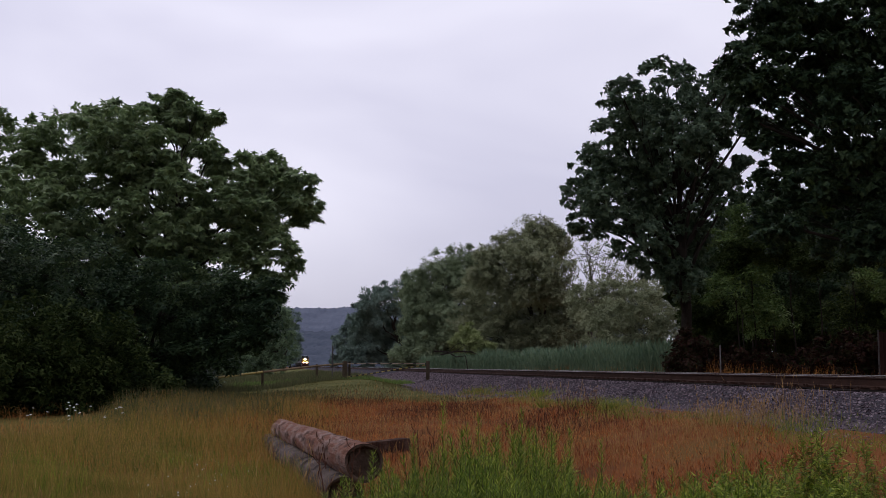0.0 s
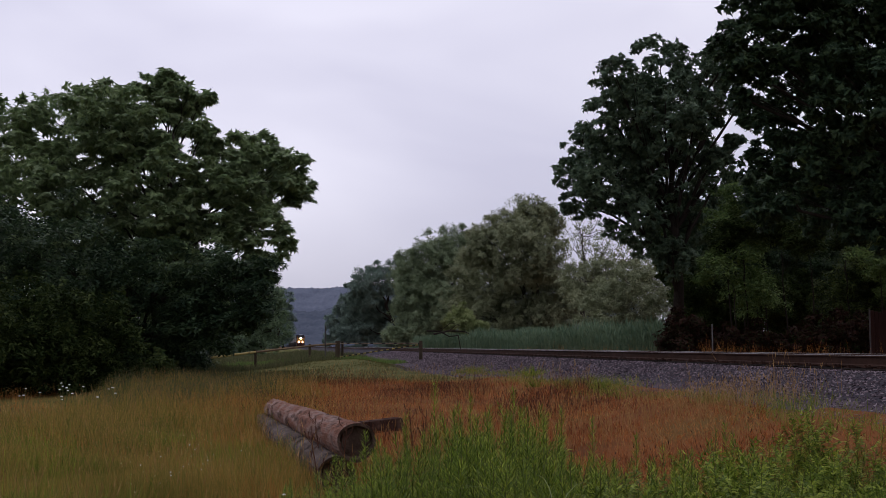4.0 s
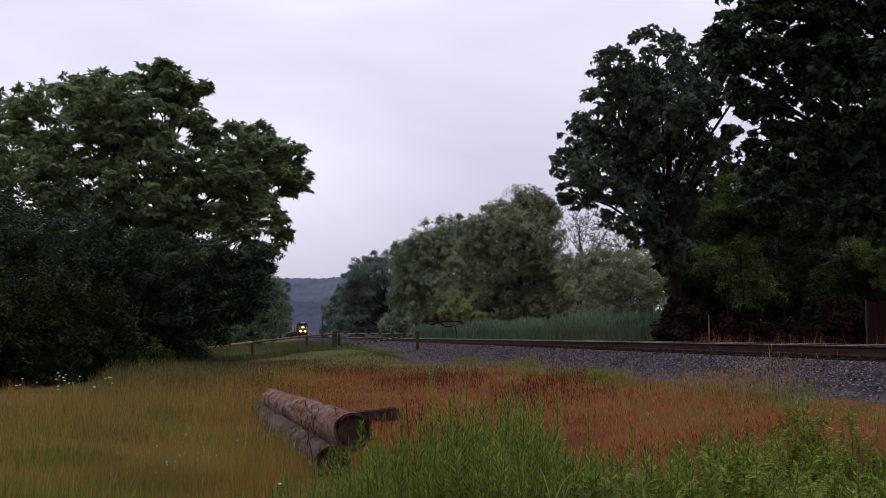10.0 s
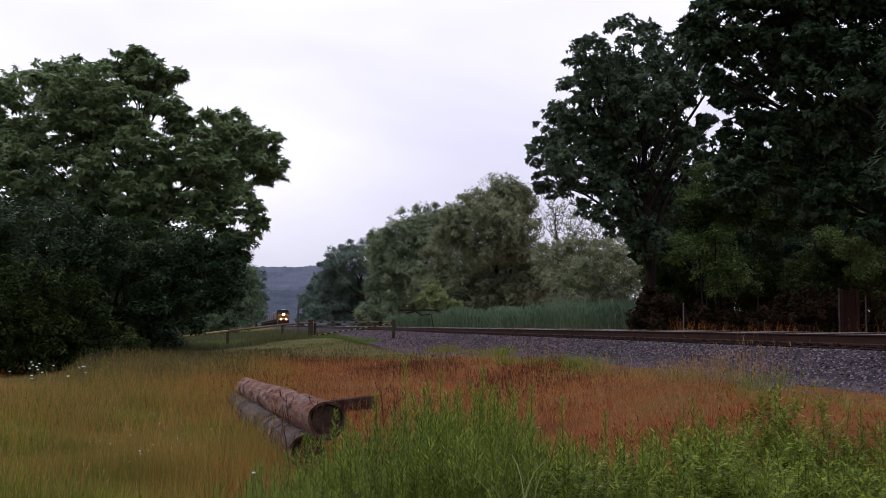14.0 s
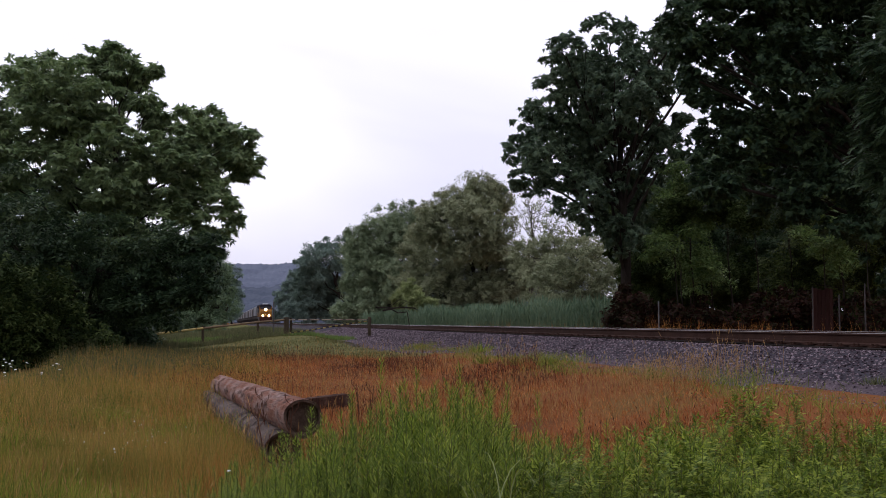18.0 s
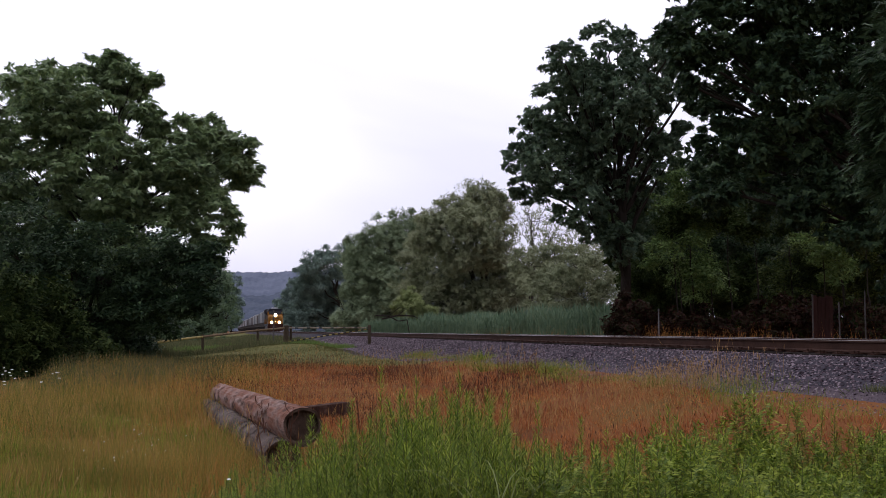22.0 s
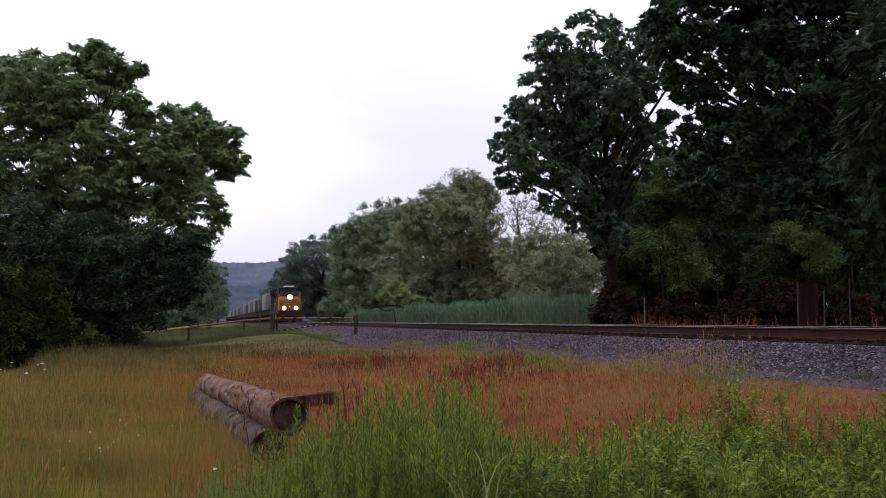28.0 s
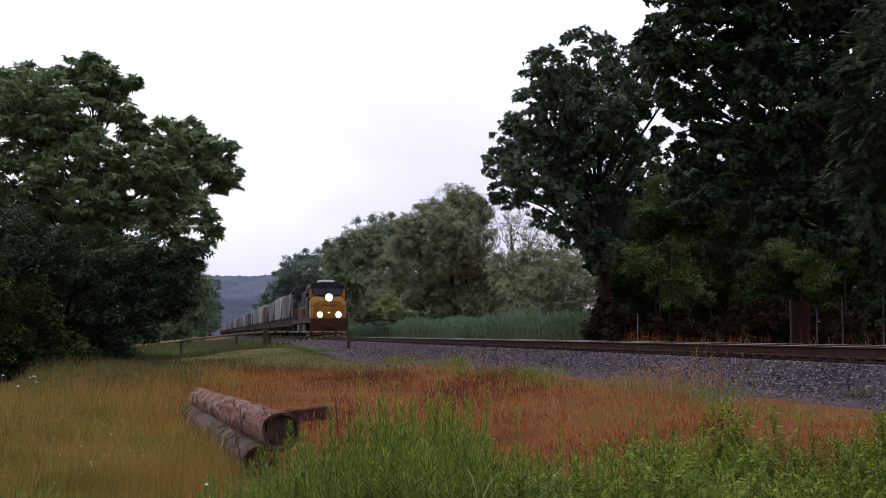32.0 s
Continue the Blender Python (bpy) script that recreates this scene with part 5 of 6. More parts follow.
def bush_template(seed):
    """A branching leafy plant of unit height: side shoots with broad drooping leaves."""
    g = np.random.default_rng(seed)
    v, f = [], []
    for k in range(10):
        z0, a = 0.15 + 0.068 * k, 2.4 * k
        out = 0.30 * (1 - 0.07 * k)
        tip = np.array((out * math.cos(a), out * math.sin(a), z0 + 0.20))
        for j in range(27):
            t = (j + 1) / 27
            c = np.array((0, 0, z0)) * (1 - t) + tip * t
            b = a + (0.9 if j % 2 else -0.9) * (1.2 - 0.6 * t) + g.normal(0, 0.25)
            d = np.array((math.cos(b), math.sin(b), g.uniform(-0.45, 0.4)))
            d /= np.linalg.norm(d)
            q = len(v)
            v += leaf_tri(tuple(c), d, 0.026 * g.uniform(0.7, 1.2), 0.066 * g.uniform(0.7, 1.3), (-math.sin(b), math.cos(b), 0.2))
            f.append((q, q + 1, q + 2))
    for j in range(10):
        b = 2.4 * j
        d = np.array((math.cos(b), math.sin(b), 0.8))
        d /= np.linalg.norm(d)
        q = len(v)
        v += leaflet((0, 0, 0.78 + 0.02 * j), d, 0.020, 0.06, (-math.sin(b), math.cos(b), 0), -0.01)
        f.append((q, q + 1, q + 2, q + 3))
    return v, f


def weed_stem():
    return [(-0.004, 0, 0), (0.004, 0, 0), (0.0015, 0, 1), (-0.0015, 0, 1), (0, -0.004, 0), (0, 0.004, 0), (0, 0.0015, 1), (0, -0.0015, 1)], [(0, 1, 2, 3), (4, 5, 6, 7)]


def weed_tall(x, y):
    u = x / y
    return (0.62 + 0.38 * smooth(-0.2, -0.09, u)) * 0.55 + 0.30 * np.exp(-((u + 0.03) / 0.07) ** 2) + 0.14 * np.exp(-((u - 0.13) / 0.08) ** 2) + 0.12 * np.exp(-((u - 0.27) / 0.08) ** 2)


def weeds():
    g = RNG
    n = 2700
    y = g.uniform(6.3, 10.3, n)
    u = g.uniform(-0.25, 0.42, n)
    edge = 10.4 - 1.2 * np.abs(np.sin(u * 14))
    keep = (y < edge) & (u > -0.235 - 0.02 * np.sin(3 * y) + 0.009 * (y - 7))
    keep &= g.random(n) < smooth(-0.27, -0.15, u) * np.where(u > 0.08, np.clip(0.5 + 0.65 * np.sin(31 * u + y) * np.sin(2.7 * y + 9 * u), 0.25, 1), 1.0)
    x, y = (u * y)[keep], y[keep]
    n = len(x)
    pos = np.stack([x, y, height(x, y)], 1)
    h = weed_tall(x, y) * g.uniform(0.62, 1.22, n) * (0.95 + 0.2 * np.sin(x * 3.1 + y) * np.sin(y * 2.3))
    rot = turns(n, np.tile((0, 0, 1.0), (n, 1)), 0.11)
    pick = g.integers(0, 3, n)
    broad = (x / y > 0.0) & (g.random(n) < np.clip(x / y * 3.2, 0, 0.85))
    pick[broad] = 3
    h[broad] *= 0.9
    for k in range(3):
        q = pick == k
        tv, tf = weed_template(20 + k, (185, 168, 200)[k])
        wide = np.stack([np.sqrt(h[q]) * 1.05, np.sqrt(h[q]) * 1.05, h[q]], 1)
        tagged(scatter("goldenrod_patch", tv, tf, pos[q], rot[q], wide, M_WEED), "thick stand of green goldenrod weeds", "weeds", kind="stuff")
    tv, tf = bush_template(40)
    wide = np.stack([h[broad] * 1.15, h[broad] * 1.15, h[broad]], 1)
    tagged(scatter("broadleaf_patch", tv, tf, pos[broad], rot[broad], wide, M_WEED), "bushy broad-leaved green weeds", "weeds", kind="stuff")
    tv, tf = weed_stem()
    tagged(scatter("goldenrod_stems", tv, tf, pos, rot, np.stack([np.ones(n), np.ones(n), h], 1), M_WEEDSTEM), "green stems of the goldenrod weeds", "weeds", kind="stuff")
    # single plants that stand out above the rest
    tv, tf = weed_template(31, 230)
    proto = new("goldenrod_plant")
    finish("stem", weed_stem()[0], weed_stem()[1], M_WEEDSTEM, proto)
    finish("leaves", tv, tf, M_WEED, proto)
    tagged(proto, "tall single green goldenrod plant", "plant", "goldenrod plants")
    spots = [(-0.068, 9.5, 1.2), (-0.039, 9.6, 1.1), (-0.023, 9.3, 1.04), (-0.004, 9.5, 1.16), (-0.092, 9.2, 0.95), (0.02, 9.4, 0.98), (0.035, 9.6, 1.0), (0.06, 9.3, 0.95), (0.095, 9.5, 0.8), (-0.125, 9.4, 0.8), (-0.15, 9.2, 0.62), (0.13, 9.2, 0.7), (0.27, 9.6, 0.62), (0.3, 9.3, 0.6), (0.18, 9.5, 0.6), (-0.052, 8.9, 1.0), (0.005, 8.8, 0.92), (-0.145, 9.0, 0.62), (-0.134, 8.7, 0.66), (-0.157, 8.8, 0.55), (-0.118, 9.0, 0.7), (-0.142, 8.4, 0.55), (-0.165, 9.1, 0.5), (-0.127, 9.3, 0.66), (-0.11, 8.6, 0.75), (-0.175, 8.6, 0.45)]
    for k, (u, y, h) in enumerate(spots):
        m = Matrix.Translation((u * y, y, float(height(u * y, y)))) @ Matrix.Rotation(1.3 * k, 4, "Z")
        ob = proto if k == 0 else copy_thing(proto, m)
        ob.matrix_basis = m @ Matrix.Diagonal((1.0, 1.0, h, 1))


weeds()


# ---- tufts, dead stalks and arching grass ----
def tufts():
    g = np.random.default_rng(8)
    for k, (x, y, h, m, label) in enumerate(((0.45, 31.5, 0.3, M_WEED, "small dark weed tuft on the gravel"), (1.0, 24.6, 0.26, M_VERGE, "yellow-green grass tuft at the gravel's edge"),
                                             (1.6, 23.4, 0.22, M_VERGE, "yellow-green grass tuft at the gravel's edge"), (0.45, 26.4, 0.24, M_VERGE, "yellow-green grass tuft at the gravel's edge"),
                                             (4.55, 13.4, 0.1, M_ROUGH, "single green weed on the gravel"), (2.75, 17.6, 0.2, M_VERGE, "yellow-green grass tuft at the gravel's edge"))):
        n = 120
        v = [(-0.5, 0, 0), (0.5, 0, 0), (-0.3, 0.1, 0.55), (0.3, 0.1, 0.55), (0, 0.45, 1)]
        pos = np.stack([g.normal(0, 0.11, n), g.normal(0, 0.09, n), np.zeros(n)], 1)
        up = np.tile((0, 0, 1.0), (n, 1)) + np.stack([pos[:, 0] * 3, pos[:, 1] * 3, np.zeros(n)], 1)
        hh = h * g.uniform(0.5, 1.2, n)
        ob = scatter("grass_tuft", v, [(0, 1, 3, 2), (2, 3, 4)], pos, turns(n, up, 0.3), np.stack([np.full(n, 0.012), hh, hh], 1), m)
        ob.location = (x, y, float(height(x, y)))
        tagged(ob, label, "grass tuft", "grass tufts", "stuff")
    for x, y, h, lean in ((-1.55, 10.7, 0.75, 0.05), (-1.95, 12.2, 0.72, -0.08), (-2.25, 13.0, 0.66, 0.1), (-0.95, 12.0, 0.8, 0.06), (-1.75, 10.9, 0.6, -0.1), (-1.2, 14.2, 0.7, -0.05)):
        z = float(height(x, y))
        stalk = new("dead_stalk")
        stalk.location = (x, y, z)
        v, f = [], []
        tube(v, f, [(0, 0, -0.05), (lean * 0.5, 0, h * 0.55), (lean, 0.02, h)], [0.006, 0.005, 0.003], 5)
        finish("stem", v, f, M_DOCK, stalk)
        for q in range(5):
            v, f = [], []
            t = 0.5 + 0.1 * q
            a = 2.3 * q
            c = Vector((lean * t, 0.0, h * t))
            tube(v, f, [c, c + Vector((0.06 * math.cos(a), 0.06 * math.sin(a), 0.07)), c + Vector((0.07 * math.cos(a), 0.07 * math.sin(a), 0.12))], [0.003, 0.003, 0.006], 4)
            finish("twig", v, f, M_DOCK, stalk)
        tagged(stalk, "thin dark dead weed stalk beside the logs", "stalk", "dead stalks")
    for x, y, h in ((0.12, 5.95, 0.92), (0.2, 6.1, 0.94)):
        z = float(height(x, y))
        ob = new("arching_grass")
        ob.location = (x, y, z)
        for q in range(4):
            a = 1.55 * q + x * 9
            pts = [Vector((0.6 * t * math.cos(a) * t, 0.6 * t * math.sin(a) * t, h * (1.9 * t - 1.15 * t * t))) for t in np.linspace(0, 1, 9)]
            v, f = [], []
            for i, c in enumerate(pts):
                w = 0.005 * (1 - i / 9.5)
                s = Vector((-math.sin(a), math.cos(a), 0)) * w
                v += [c - s, c + Vector((0, 0, -w * 0.5)), c + s]
            for i in range(8):
                for e in (0, 1):
                    f.append((3 * i + e, 3 * i + e + 1, 3 * i + e + 4, 3 * i + e + 3))
            finish("blade", v, f, M_PALELEAF, ob)
        tagged(ob, "pale long arching grass among the weeds", "grass", "arching grass")


tufts()


# ---- white and yellow flowers in the meadow ----
def flowers():
    proto = new("wild_carrot")
    bm = bmesh.new()
    cyl(bm, (0, 0, 0), (0, 0, 1), 0.004, 5)
    part("stem", bm, M_WEEDSTEM, proto)
    g = np.random.default_rng(4)
    v, f = [(0, 0, 1.02)], []
    for ring, (rr, z) in enumerate(((0.010, 1.018), (0.020, 1.010), (0.028, 0.998))):
        for k in range(16):
            t = 2 * math.pi * k / 16
            q = rr * (1 + 0.16 * math.sin(8 * t + ring))
            v.append((q * math.cos(t), q * math.sin(t), z + 0.006 * math.sin(8 * t + 2 * ring)))
    for k in range(16):
        f.append((0, 1 + k, 1 + (k + 1) % 16))
        for ring in range(2):
            c, d = 1 + ring * 16 + k, 1 + ring * 16 + (k + 1) % 16
            f.append((c, c + 16, d + 16, d))
    finish("umbel", v, f, M_PETAL, proto)
    tagged(proto, "white wild carrot flower on a thin stem", "flower", "wild carrot flowers")
    for k in range(21):
        if k < 20:
            y = g.uniform(20, 22.5)
            x = y * g.uniform(-0.42, -0.33)
            h = g.uniform(0.42, 0.62)
        else:
            y = 8.4 + 0.3 * (k - 20)
            x = y * (-0.192 + 0.012 * (k - 20))
            h = 0.40
        m = Matrix.Translation((x, y, float(height(x, y)))) @ pose(0, 0, 0, g.normal(0, 5), g.normal(0, 5), 20 * k)
        ob = proto if k == 0 else copy_thing(proto, m)
        ob.matrix_basis = m @ Matrix.Diagonal((0.8, 0.8, h, 1) if k < 20 else (0.5, 0.5, h, 1))
    tv = [(-0.5, -0.5, 0), (0.5, -0.5, 0), (0.5, 0.5, 0), (-0.5, 0.5, 0), (0, 0, 0.5)]
    n = 45
    y = g.uniform(8, 12, n)
    x = y * g.uniform(-0.33, -0.25, n)
    pos = np.stack([x, y, height(x, y) + g.uniform(0.3, 0.6, n)], 1)
    tagged(scatter("yellow_buds", tv, [(0, 1, 4), (1, 2, 4), (2, 3, 4), (3, 0, 4)], pos, turns(n), np.full(n, 0.010), M_YELLOWBUD), "small yellow flower buds in the meadow", "flowers", kind="stuff")


flowers()


def small_white_flowers():
    g = np.random.default_rng(14)
    n = 18
    y = g.uniform(8.6, 11, n)
    x = y * g.normal(-0.27, 0.025, n)
    pos = np.stack([x, y, height(x, y) + g.uniform(0.35, 0.55, n)], 1)
    tv = [(-0.5, -0.5, 0), (0.5, -0.5, 0), (0.5, 0.5, 0), (-0.5, 0.5, 0), (0, 0, 0.5)]
    tagged(scatter("white_buds", tv, [(0, 1, 4), (1, 2, 4), (2, 3, 4), (3, 0, 4)], pos, turns(n), g.uniform(0.006, 0.011, n), M_PETAL), "small white flower buds in the meadow", "flowers", kind="stuff")


small_white_flowers()


# ---- the train ----
TRAIN_TURN = 180 + math.degrees(math.asin(0.1942))


WHEELS = []


def truck(parent, y, axles, gap, r=0.5, rolling=False):
    """A bogie with its side frames, axles and wheels round y."""
    t = new("truck")
    t.parent = parent
    t.location = (0, y, 0)
    half = gap * (axles - 1) / 2
    for s in (-1, 1):
        bm = bmesh.new()
        box(bm, s * 1.0 - 0.09, s * 1.0 + 0.09, -half - 0.45, half + 0.45, 0.45, 0.78, 0.04)
        box(bm, s * 1.0 - 0.12, s * 1.0 + 0.12, -0.45, 0.45, 0.3, 0.95, 0.05)
        for k in range(axles):
            yy = -half + gap * k
            box(bm, s * 1.05 - 0.1, s * 1.05 + 0.1, yy - 0.18, yy + 0.18, 0.35, 0.7, 0.04)
        part("side_frame", bm, M_UNDERFRAME, t)
    for k in range(axles):
        yy = -half + gap * k
        bm = bmesh.new()
        cyl(bm, (-0.75, 0, 0), (0.75, 0, 0), 0.08, 8)
        for s in (-1, 1):
            cyl(bm, (s * 0.70, 0, 0), (s * 0.82, 0, 0), r, 16)
            cyl(bm, (s * 0.67, 0, 0), (s * 0.70, 0, 0), r + 0.025, 16)
            for q in range(5):
                c = (0.6 * r * math.cos(1.257 * q), 0.6 * r * math.sin(1.257 * q))
                cyl(bm, (s * 0.82, c[0], c[1]), (s * 0.835, c[0], c[1]), 0.05, 5)
        w = part("wheelset", bm, M_UNDERFRAME, t)
        w.location = (0, yy, r)
        if rolling:
            WHEELS.append((w, yy, r))
    return t


def locomotive():
    root = new("locomotive")
    yl, bl, un = M_NOSE, M_BLUE, M_UNDERFRAME
    bm = bmesh.new()
    box(bm, -1.5, 1.5, -21.6, -0.75, 1.15, 1.5, 0.03)
    part("deck_frame", bm, bl, root)
    bm = bmesh.new()
    box(bm, -1.52, 1.52, -0.75, -0.55, 0.55, 1.5, 0.03)
    prism(bm, [(-1.45, 0.12), (1.45, 0.12), (1.5, 0.6), (-1.5, 0.6)], -0.7, -0.35)
    part("pilot", bm, M_PILOT, root, "red-brown front pilot and plough")
    bm = bmesh.new()
    box(bm, -0.14, 0.14, -0.55, 0.05, 0.72, 0.98, 0.04)
    part("coupler", bm, un, root)
    # nose, broad and bevelled
    bm = bmesh.new()
    v = []
    for y, w, zt in ((-0.95, 1.28, 2.92), (-1.25, 1.46, 3.18), (-2.6, 1.5, 3.3)):
        v.append([bm.verts.new(q) for q in ((-w, y, 1.1), (w, y, 1.1), (w, y, zt - 0.3), (w - 0.35, y, zt), (-w + 0.35, y, zt), (-w, y, zt - 0.3))])
    for a, b in zip(v[:-1], v[1:]):
        for k in range(6):
            bm.faces.new((a[k], b[k], b[(k + 1) % 6], a[(k + 1) % 6]))
    bm.faces.new(v[0])
    bm.faces.new(v[-1][::-1])
    part("nose", bm, yl, root, "yellow wide nose")
    bm = bmesh.new()
    box(bm, -0.32, 0.32, -0.97, -0.93, 1.55, 2.75, 0.01)
    part("nose_door", bm, yl, root)
    bm = bmesh.new()
    for k in range(8):
        box(bm, -0.62 + k * 0.165, -0.52 + k * 0.165, -0.955, -0.925, 2.5, 2.62)
    part("lettering", bm, bl, root, "dark bars of lettering across the nose")
    # cab
    bm = bmesh.new()
    prism(bm, [(-1.56, 1.5), (1.56, 1.5), (1.56, 3.98), (1.28, 4.38), (0.6, 4.52), (-0.6, 4.52), (-1.28, 4.38), (-1.56, 3.98)], -5.2, -2.45)
    cab = part("cab", bm, bl, root, "dark blue cab")
    for s in (-1, 1):
        bm = bmesh.new()
        prism(bm, [(s * 1.5, 3.1), (s * 1.5, 3.95), (s * 1.32, 3.95), (s * 1.22, 3.42), (s * 0.5, 3.3), (s * 0.5, 3.1)][::s], -2.45, -2.38)
        part("front_panel", bm, yl, cab, "yellow corner panels beside the windscreen")
    for x0, x1 in ((-1.2, -0.08), (0.08, 1.2)):
        bm = bmesh.new()
        prism(bm, [(x0, 3.44), (x1, 3.44), (x1, 3.98), (x0, 3.98)], -2.44, -2.40)
        part("windscreen", bm, M_GLASS, cab)
    for s in (-1, 1):
        for y in (-3.1, -4.2):
            bm = bmesh.new()
            box(bm, s * 1.52 - 0.02, s * 1.52 + 0.02, y - 0.45, y + 0.35, 3.1, 3.8, 0.01)
            part("side_window", bm, M_GLASS, cab)
        bm = bmesh.new()
        box(bm, s * 1.525 - 0.012, s * 1.525 + 0.012, -5.15, -2.5, 1.55, 2.9)
        part("side_panel", bm, bl, cab)
        bm = bmesh.new()
        box(bm, s * 1.68 - 0.1, s * 1.68 + 0.1, -2.75, -2.6, 3.3, 3.65, 0.02)
        part("mirror", bm, bl, cab)
    bm = bmesh.new()
    box(bm, -0.65, 0.65, -4.4, -3.0, 4.5, 4.72, 0.08)
    part("roof_unit", bm, M_ROOFUNIT, root, "pale air-conditioning unit")
    bm = bmesh.new()
    for x in (-0.15, 0, 0.15):
        cyl(bm, (x, -5.6, 4.6), (x, -5.05, 4.64), 0.05, 8, 0.1)
    part("horn", bm, un, root)
    # hood behind the cab
    bm = bmesh.new()
    prism(bm, [(-0.95, 1.5), (0.95, 1.5), (0.95, 3.95), (0.75, 4.2), (-0.75, 4.2), (-0.95, 3.95)], -17.6, -5.2)
    hood = part("hood", bm, bl, root)
    for s in (-1, 1):
        for k in range(12):
            bm = bmesh.new()
            y = -6.0 - k * 0.96
            box(bm, s * 0.965 - 0.02, s * 0.965 + 0.02, y - 0.42, y + 0.42, 1.7, 3.6, 0.008)
            part("hood_door", bm, bl, hood)
        bm = bmesh.new()
        box(bm, s * 0.985 - 0.012, s * 0.985 + 0.012, -17.0, -5.4, 2.6, 2.68)
        part("stripe", bm, yl, hood)
    bm = bmesh.new()
    box(bm, -1.2, 1.2, -8.6, -5.6, 3.5, 4.55, 0.08)
    part("brake_housing", bm, bl, root)
    bm = bmesh.new()
    box(bm, -0.5, 0.5, -12.0, -10.4, 4.15, 4.5, 0.05)
    part("exhaust_stack", bm, un, root)
    bm = bmesh.new()
    prism(bm, [(-1.0, 1.5), (1.0, 1.5), (1.0, 3.3), (1.53, 3.85), (1.53, 4.5), (1.3, 4.65), (-1.3, 4.65), (-1.53, 4.5), (-1.53, 3.85), (-1.0, 3.3)], -21.4, -17.6)
    rad = part("radiator_housing", bm, bl, root)
    for k in range(9):
        bm = bmesh.new()
        box(bm, -1.56, 1.56, -21.2 + k * 0.4, -21.1 + k * 0.4, 3.95, 4.42)
        part("louvre", bm, un, rad)
    bm = bmesh.new()
    box(bm, -1.35, 1.35, -13.8, -8.4, 0.35, 1.15, 0.12)
    part("fuel_tank", bm, un, root)
    for s in (-1, 1):
        for y in (-7.75, -14.4):
            bm = bmesh.new()
            box(bm, s * 1.4 - 0.1, s * 1.4 + 0.1, y - 0.5, y + 0.5, 0.3, 1.05, 0.04)
            part("equipment_box", bm, M_SILVER, root, "grey equipment box under the deck")
        for y in (-1.3, -21.0):
            bm = bmesh.new()
            for k in range(4):
                box(bm, s * 1.42 - 0.12, s * 1.42 + 0.12, y - 0.35, y + 0.35, 0.3 + 0.3 * k, 0.34 + 0.3 * k)
            part("steps", bm, un, root)
        bm = bmesh.new()
        for y in np.arange(-21, -5.3, 1.9):
            cyl(bm, (s * 1.47, y, 1.5), (s * 1.47, y, 2.5), 0.02, 6)
        cyl(bm, (s * 1.47, -21, 2.5), (s * 1.47, -5.4, 2.5), 0.022, 6)
        part("handrail", bm, yl, root)
        bm = bmesh.new()
        for a, b in (((s * 1.45, -0.7, 1.5), (s * 1.45, -0.7, 2.5)), ((s * 1.45, -0.7, 2.5), (s * 0.45, -0.7, 2.5)), ((s * 0.45, -0.7, 2.5), (s * 0.45, -0.7, 1.5))):
            cyl(bm, a, b, 0.022, 6)
        part("handrail", bm, yl, root)
    # lights: lenses oversized and amber glowing rings added for their halo
    bm = bmesh.new()
    cyl(bm, (0, -1.3, 3.2), (0, -0.92, 3.2), 0.34, 24)
    part("headlight_housing", bm, bl, root)
    bm = bmesh.new()
    cyl(bm, (0, -0.93, 3.2), (0, -0.89, 3.2), 0.25, 24)
    lamp = part("headlight", bm, M_LAMP, root, "bright warm round headlight")
    bm = bmesh.new()
    cyl(bm, (0, -0.925, 3.2), (0, -0.905, 3.2), 0.33, 24)
    part("halo_ring", bm, M_HALO, lamp, "amber glowing ring added for the lamp's halo")
    for x in (-0.76, 0.76):
        bm = bmesh.new()
        cyl(bm, (x, -0.96, 1.78), (x, -0.62, 1.78), 0.22, 16)
        d = part("ditch_light", bm, un, root)
        bm = bmesh.new()
        cyl(bm, (x, -0.62, 1.78), (x, -0.59, 1.78), 0.18, 20)
        part("lens", bm, M_DITCH, d, "bright warm ditch light")
        bm = bmesh.new()
        cyl(bm, (x, -0.62, 1.78), (x, -0.605, 1.78), 0.25, 20)
        part("halo_ring", bm, M_HALO, d, "amber glowing ring added for the lamp's halo")
    bm = bmesh.new()
    cyl(bm, (0, -0.94, 1.95), (0, -0.92, 1.95), 0.04, 10)
    part("marker_light", bm, M_MARKER, root)
    truck(root, -4.6, 3, 1.85, 0.53, True)
    truck(root, -17.6, 3, 1.85, 0.53, True)
    return tagged(root, "yellow-nosed dark blue diesel locomotive with lit headlights", "locomotive")


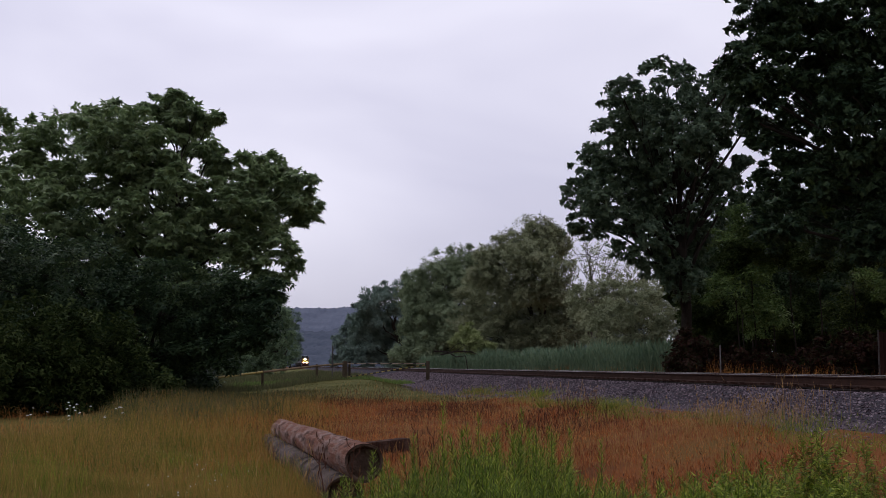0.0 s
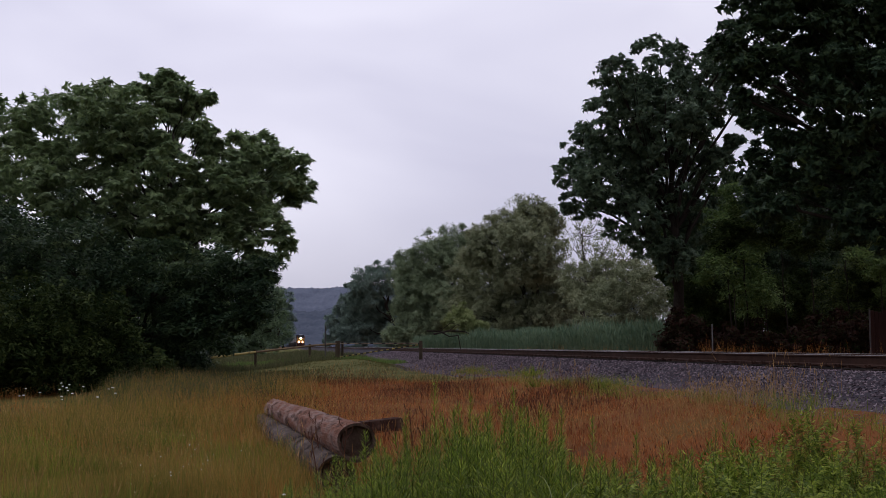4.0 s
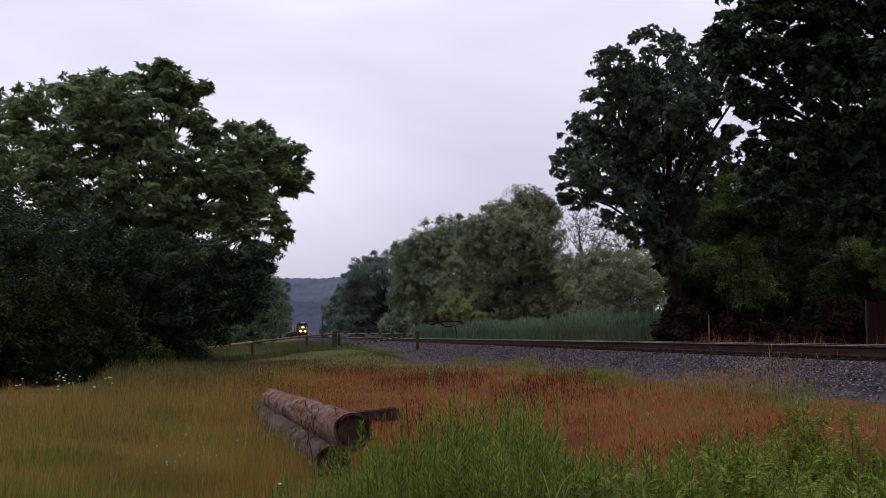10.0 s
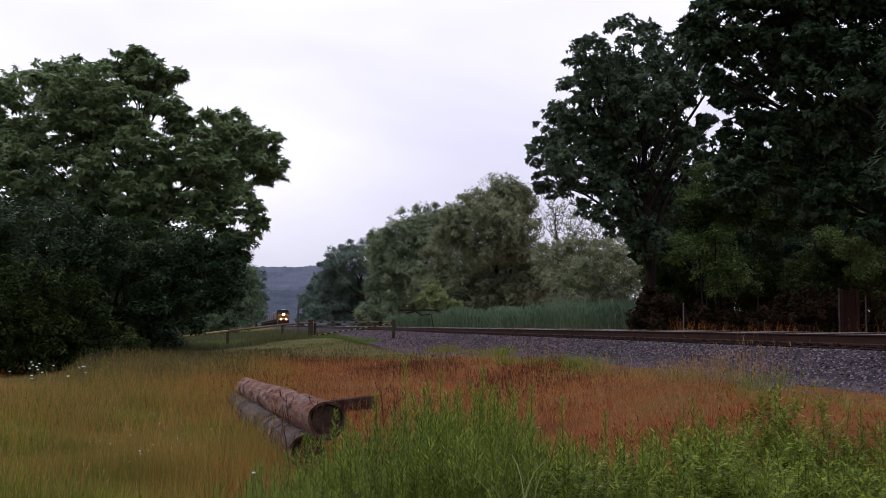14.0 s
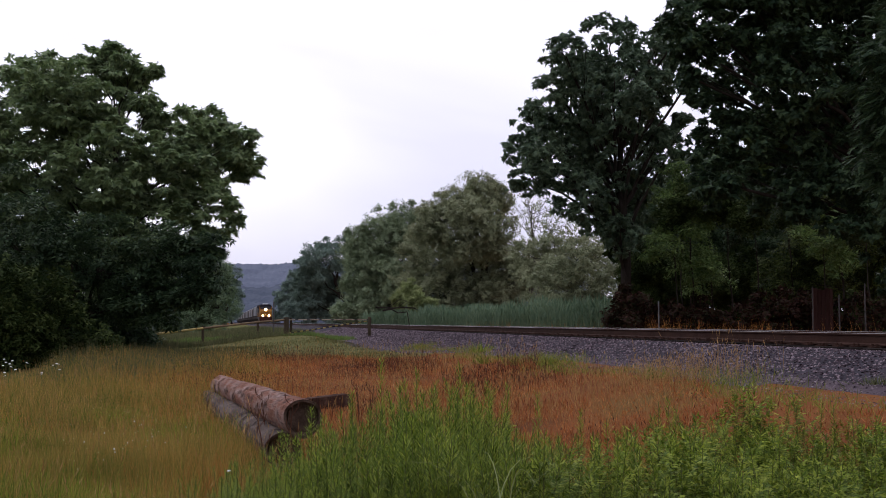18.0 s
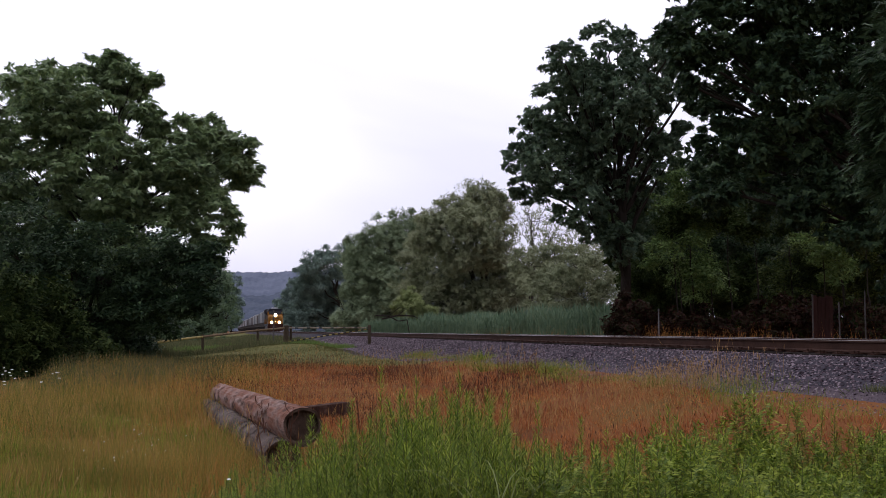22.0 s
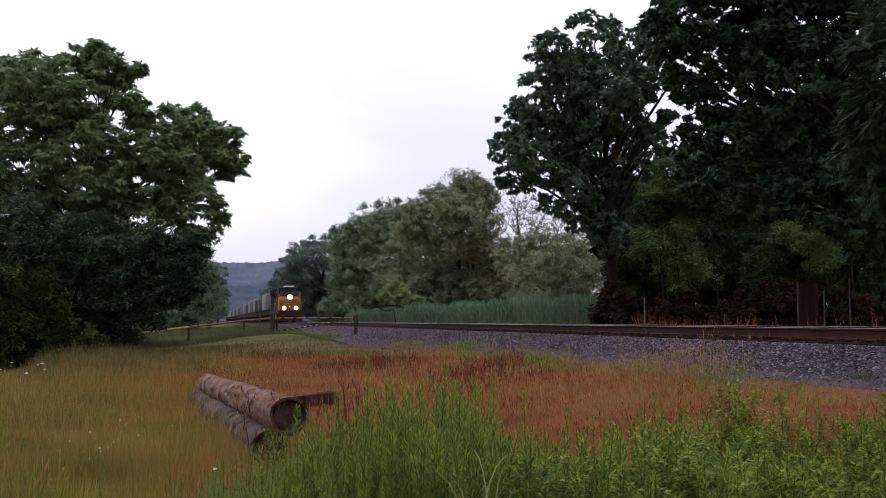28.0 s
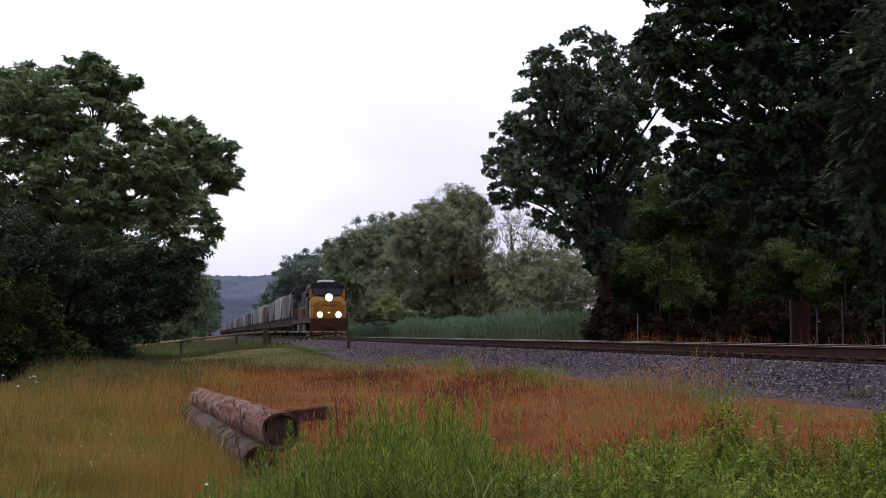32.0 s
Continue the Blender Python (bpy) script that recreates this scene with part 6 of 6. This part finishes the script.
def freight_car(mat, label, tall, length=13.6):
    root = new("freight_car")
    h = length / 2
    bm = bmesh.new()
    ring = [(-1.5, 1.95, 2.7), (1.5, 1.95, 2.7), (1.52, tall - 1.0, 0.75), (1.52, tall - 0.22, 0.6), (1.1, tall, 0.6), (-1.1, tall, 0.6), (-1.52, tall - 0.22, 0.6), (-1.52, tall - 1.0, 0.75)]
    ends = [[bm.verts.new((x, e * (h - back), z)) for x, z, back in ring] for e in (-1, 1)]
    for k in range(8):
        bm.faces.new((ends[0][k], ends[0][(k + 1) % 8], ends[1][(k + 1) % 8], ends[1][k]))
    for e in ends:
        for q in ((0, 1, 2, 7), (7, 2, 3, 6), (6, 3, 4, 5)):
            bm.faces.new([e[k] for k in q])
    bmesh.ops.recalc_face_normals(bm, faces=bm.faces)
    part("body", bm, mat, root)
    n = 9
    bm = bmesh.new()
    box(bm, -1.60, 1.60, -0.07, 0.07, 1.9, tall - 0.2, 0.015)
    rib_me = bpy.data.meshes.new("side_rib")
    bm.to_mesh(rib_me)
    bm.free()
    rib_me.materials.append(mat)
    for k in range(n):
        share("side_rib", rib_me, root, Matrix.Translation((0, -h + 2.95 + (length - 5.9) * k / (n - 1), 0)))
    bm = bmesh.new()
    box(bm, -1.3, 1.3, -h, h, 1.0, 1.94, 0.03)
    part("underframe", bm, M_UNDERFRAME, root)
    for y in (-2.6, 0.0, 2.6):
        bm = bmesh.new()
        box(bm, -0.6, 0.6, y - 0.6, y + 0.6, 0.45, 1.0, 0.03, (2.0, 1.8))
        part("outlet_hopper", bm, M_UNDERFRAME, root)
    bm = bmesh.new()
    box(bm, -0.45, 0.45, -h + 0.8, h - 0.8, tall, tall + 0.06, 0.01)
    part("roof_walk", bm, M_GALV, root)
    for e in (-1, 1):
        for x in (-1.38, 1.38):
            bm = bmesh.new()
            box(bm, x - 0.07, x + 0.07, e * (h - 0.72) - 0.07, e * (h - 0.72) + 0.07, 1.9, tall - 0.9, 0.01)
            part("corner_post", bm, mat, root)
        bm = bmesh.new()
        for k in range(7):
            box(bm, 1.2, 1.5, e * (h - 0.42) - 0.02, e * (h - 0.42) + 0.02, 1.2 + 0.42 * k, 1.23 + 0.42 * k)
        box(bm, 1.18, 1.22, e * (h - 0.42) - 0.02, e * (h - 0.42) + 0.02, 1.0, tall - 0.2)
        part("ladder", bm, M_GALV, root)
        bm = bmesh.new()
        box(bm, -0.12, 0.12, min(e * h, e * (h + 0.4)), max(e * h, e * (h + 0.4)), 0.75, 1.0, 0.02)
        part("coupler", bm, M_UNDERFRAME, root)
        truck(root, e * (h - 2.3), 2, 1.75, 0.46)
    return tagged(root, label, "freight car", "freight cars of the train")


LOCO = locomotive()
KINDS = [freight_car(M_GREYBOX, "grey ribbed covered hopper car behind the locomotive", 4.35),
         freight_car(M_PALEBOX, "pale grey ribbed covered hopper car", 4.5),
         freight_car(M_BROWNBOX, "dull brown ribbed covered hopper car", 4.1)]
ORDER = [0, 1, 0, 2, 1, 0, 1, 2, 0, 1, 0, 0, 2, 0, 1, 0, 2, 0, 1, 0, 0, 2, 1, 0, 1, 0, 1, 2, 0, 1, 0, 2, 0, 1]
CARS = []
used = set()
for k in ORDER:
    CARS.append(KINDS[k] if k not in used else copy_thing(KINDS[k], Matrix()))
    used.add(k)

FRONT_AT_END, SPEED, GAIN = 101.0, 14.6, 0.025


def still_to_go(t):
    """Metres along the track between the train at t seconds and at the end: it gathers speed a little."""
    left = 32 - t
    return SPEED * left - GAIN * left * left


def motions():
    def key_vehicle(ob, behind):
        rows = []
        for t in range(0, 33, 2):
            c = on_track(FRONT_AT_END + still_to_go(t) + behind, 0)
            rows.append((t, pose(c.x, c.y, 0, 0, 0, TRAIN_TURN)))
        walk(ob, rows)
    key_vehicle(LOCO, 0.0)
    for w, y, r in WHEELS:
        walk(w, [(k / 30, pose(0, y, r, -math.degrees((still_to_go(0) - still_to_go(k / 30)) / r) % 360)) for k in range(961)])
    for k, car in enumerate(CARS):
        key_vehicle(car, 22.4 + 7.2 + 14.5 * k)


motions()
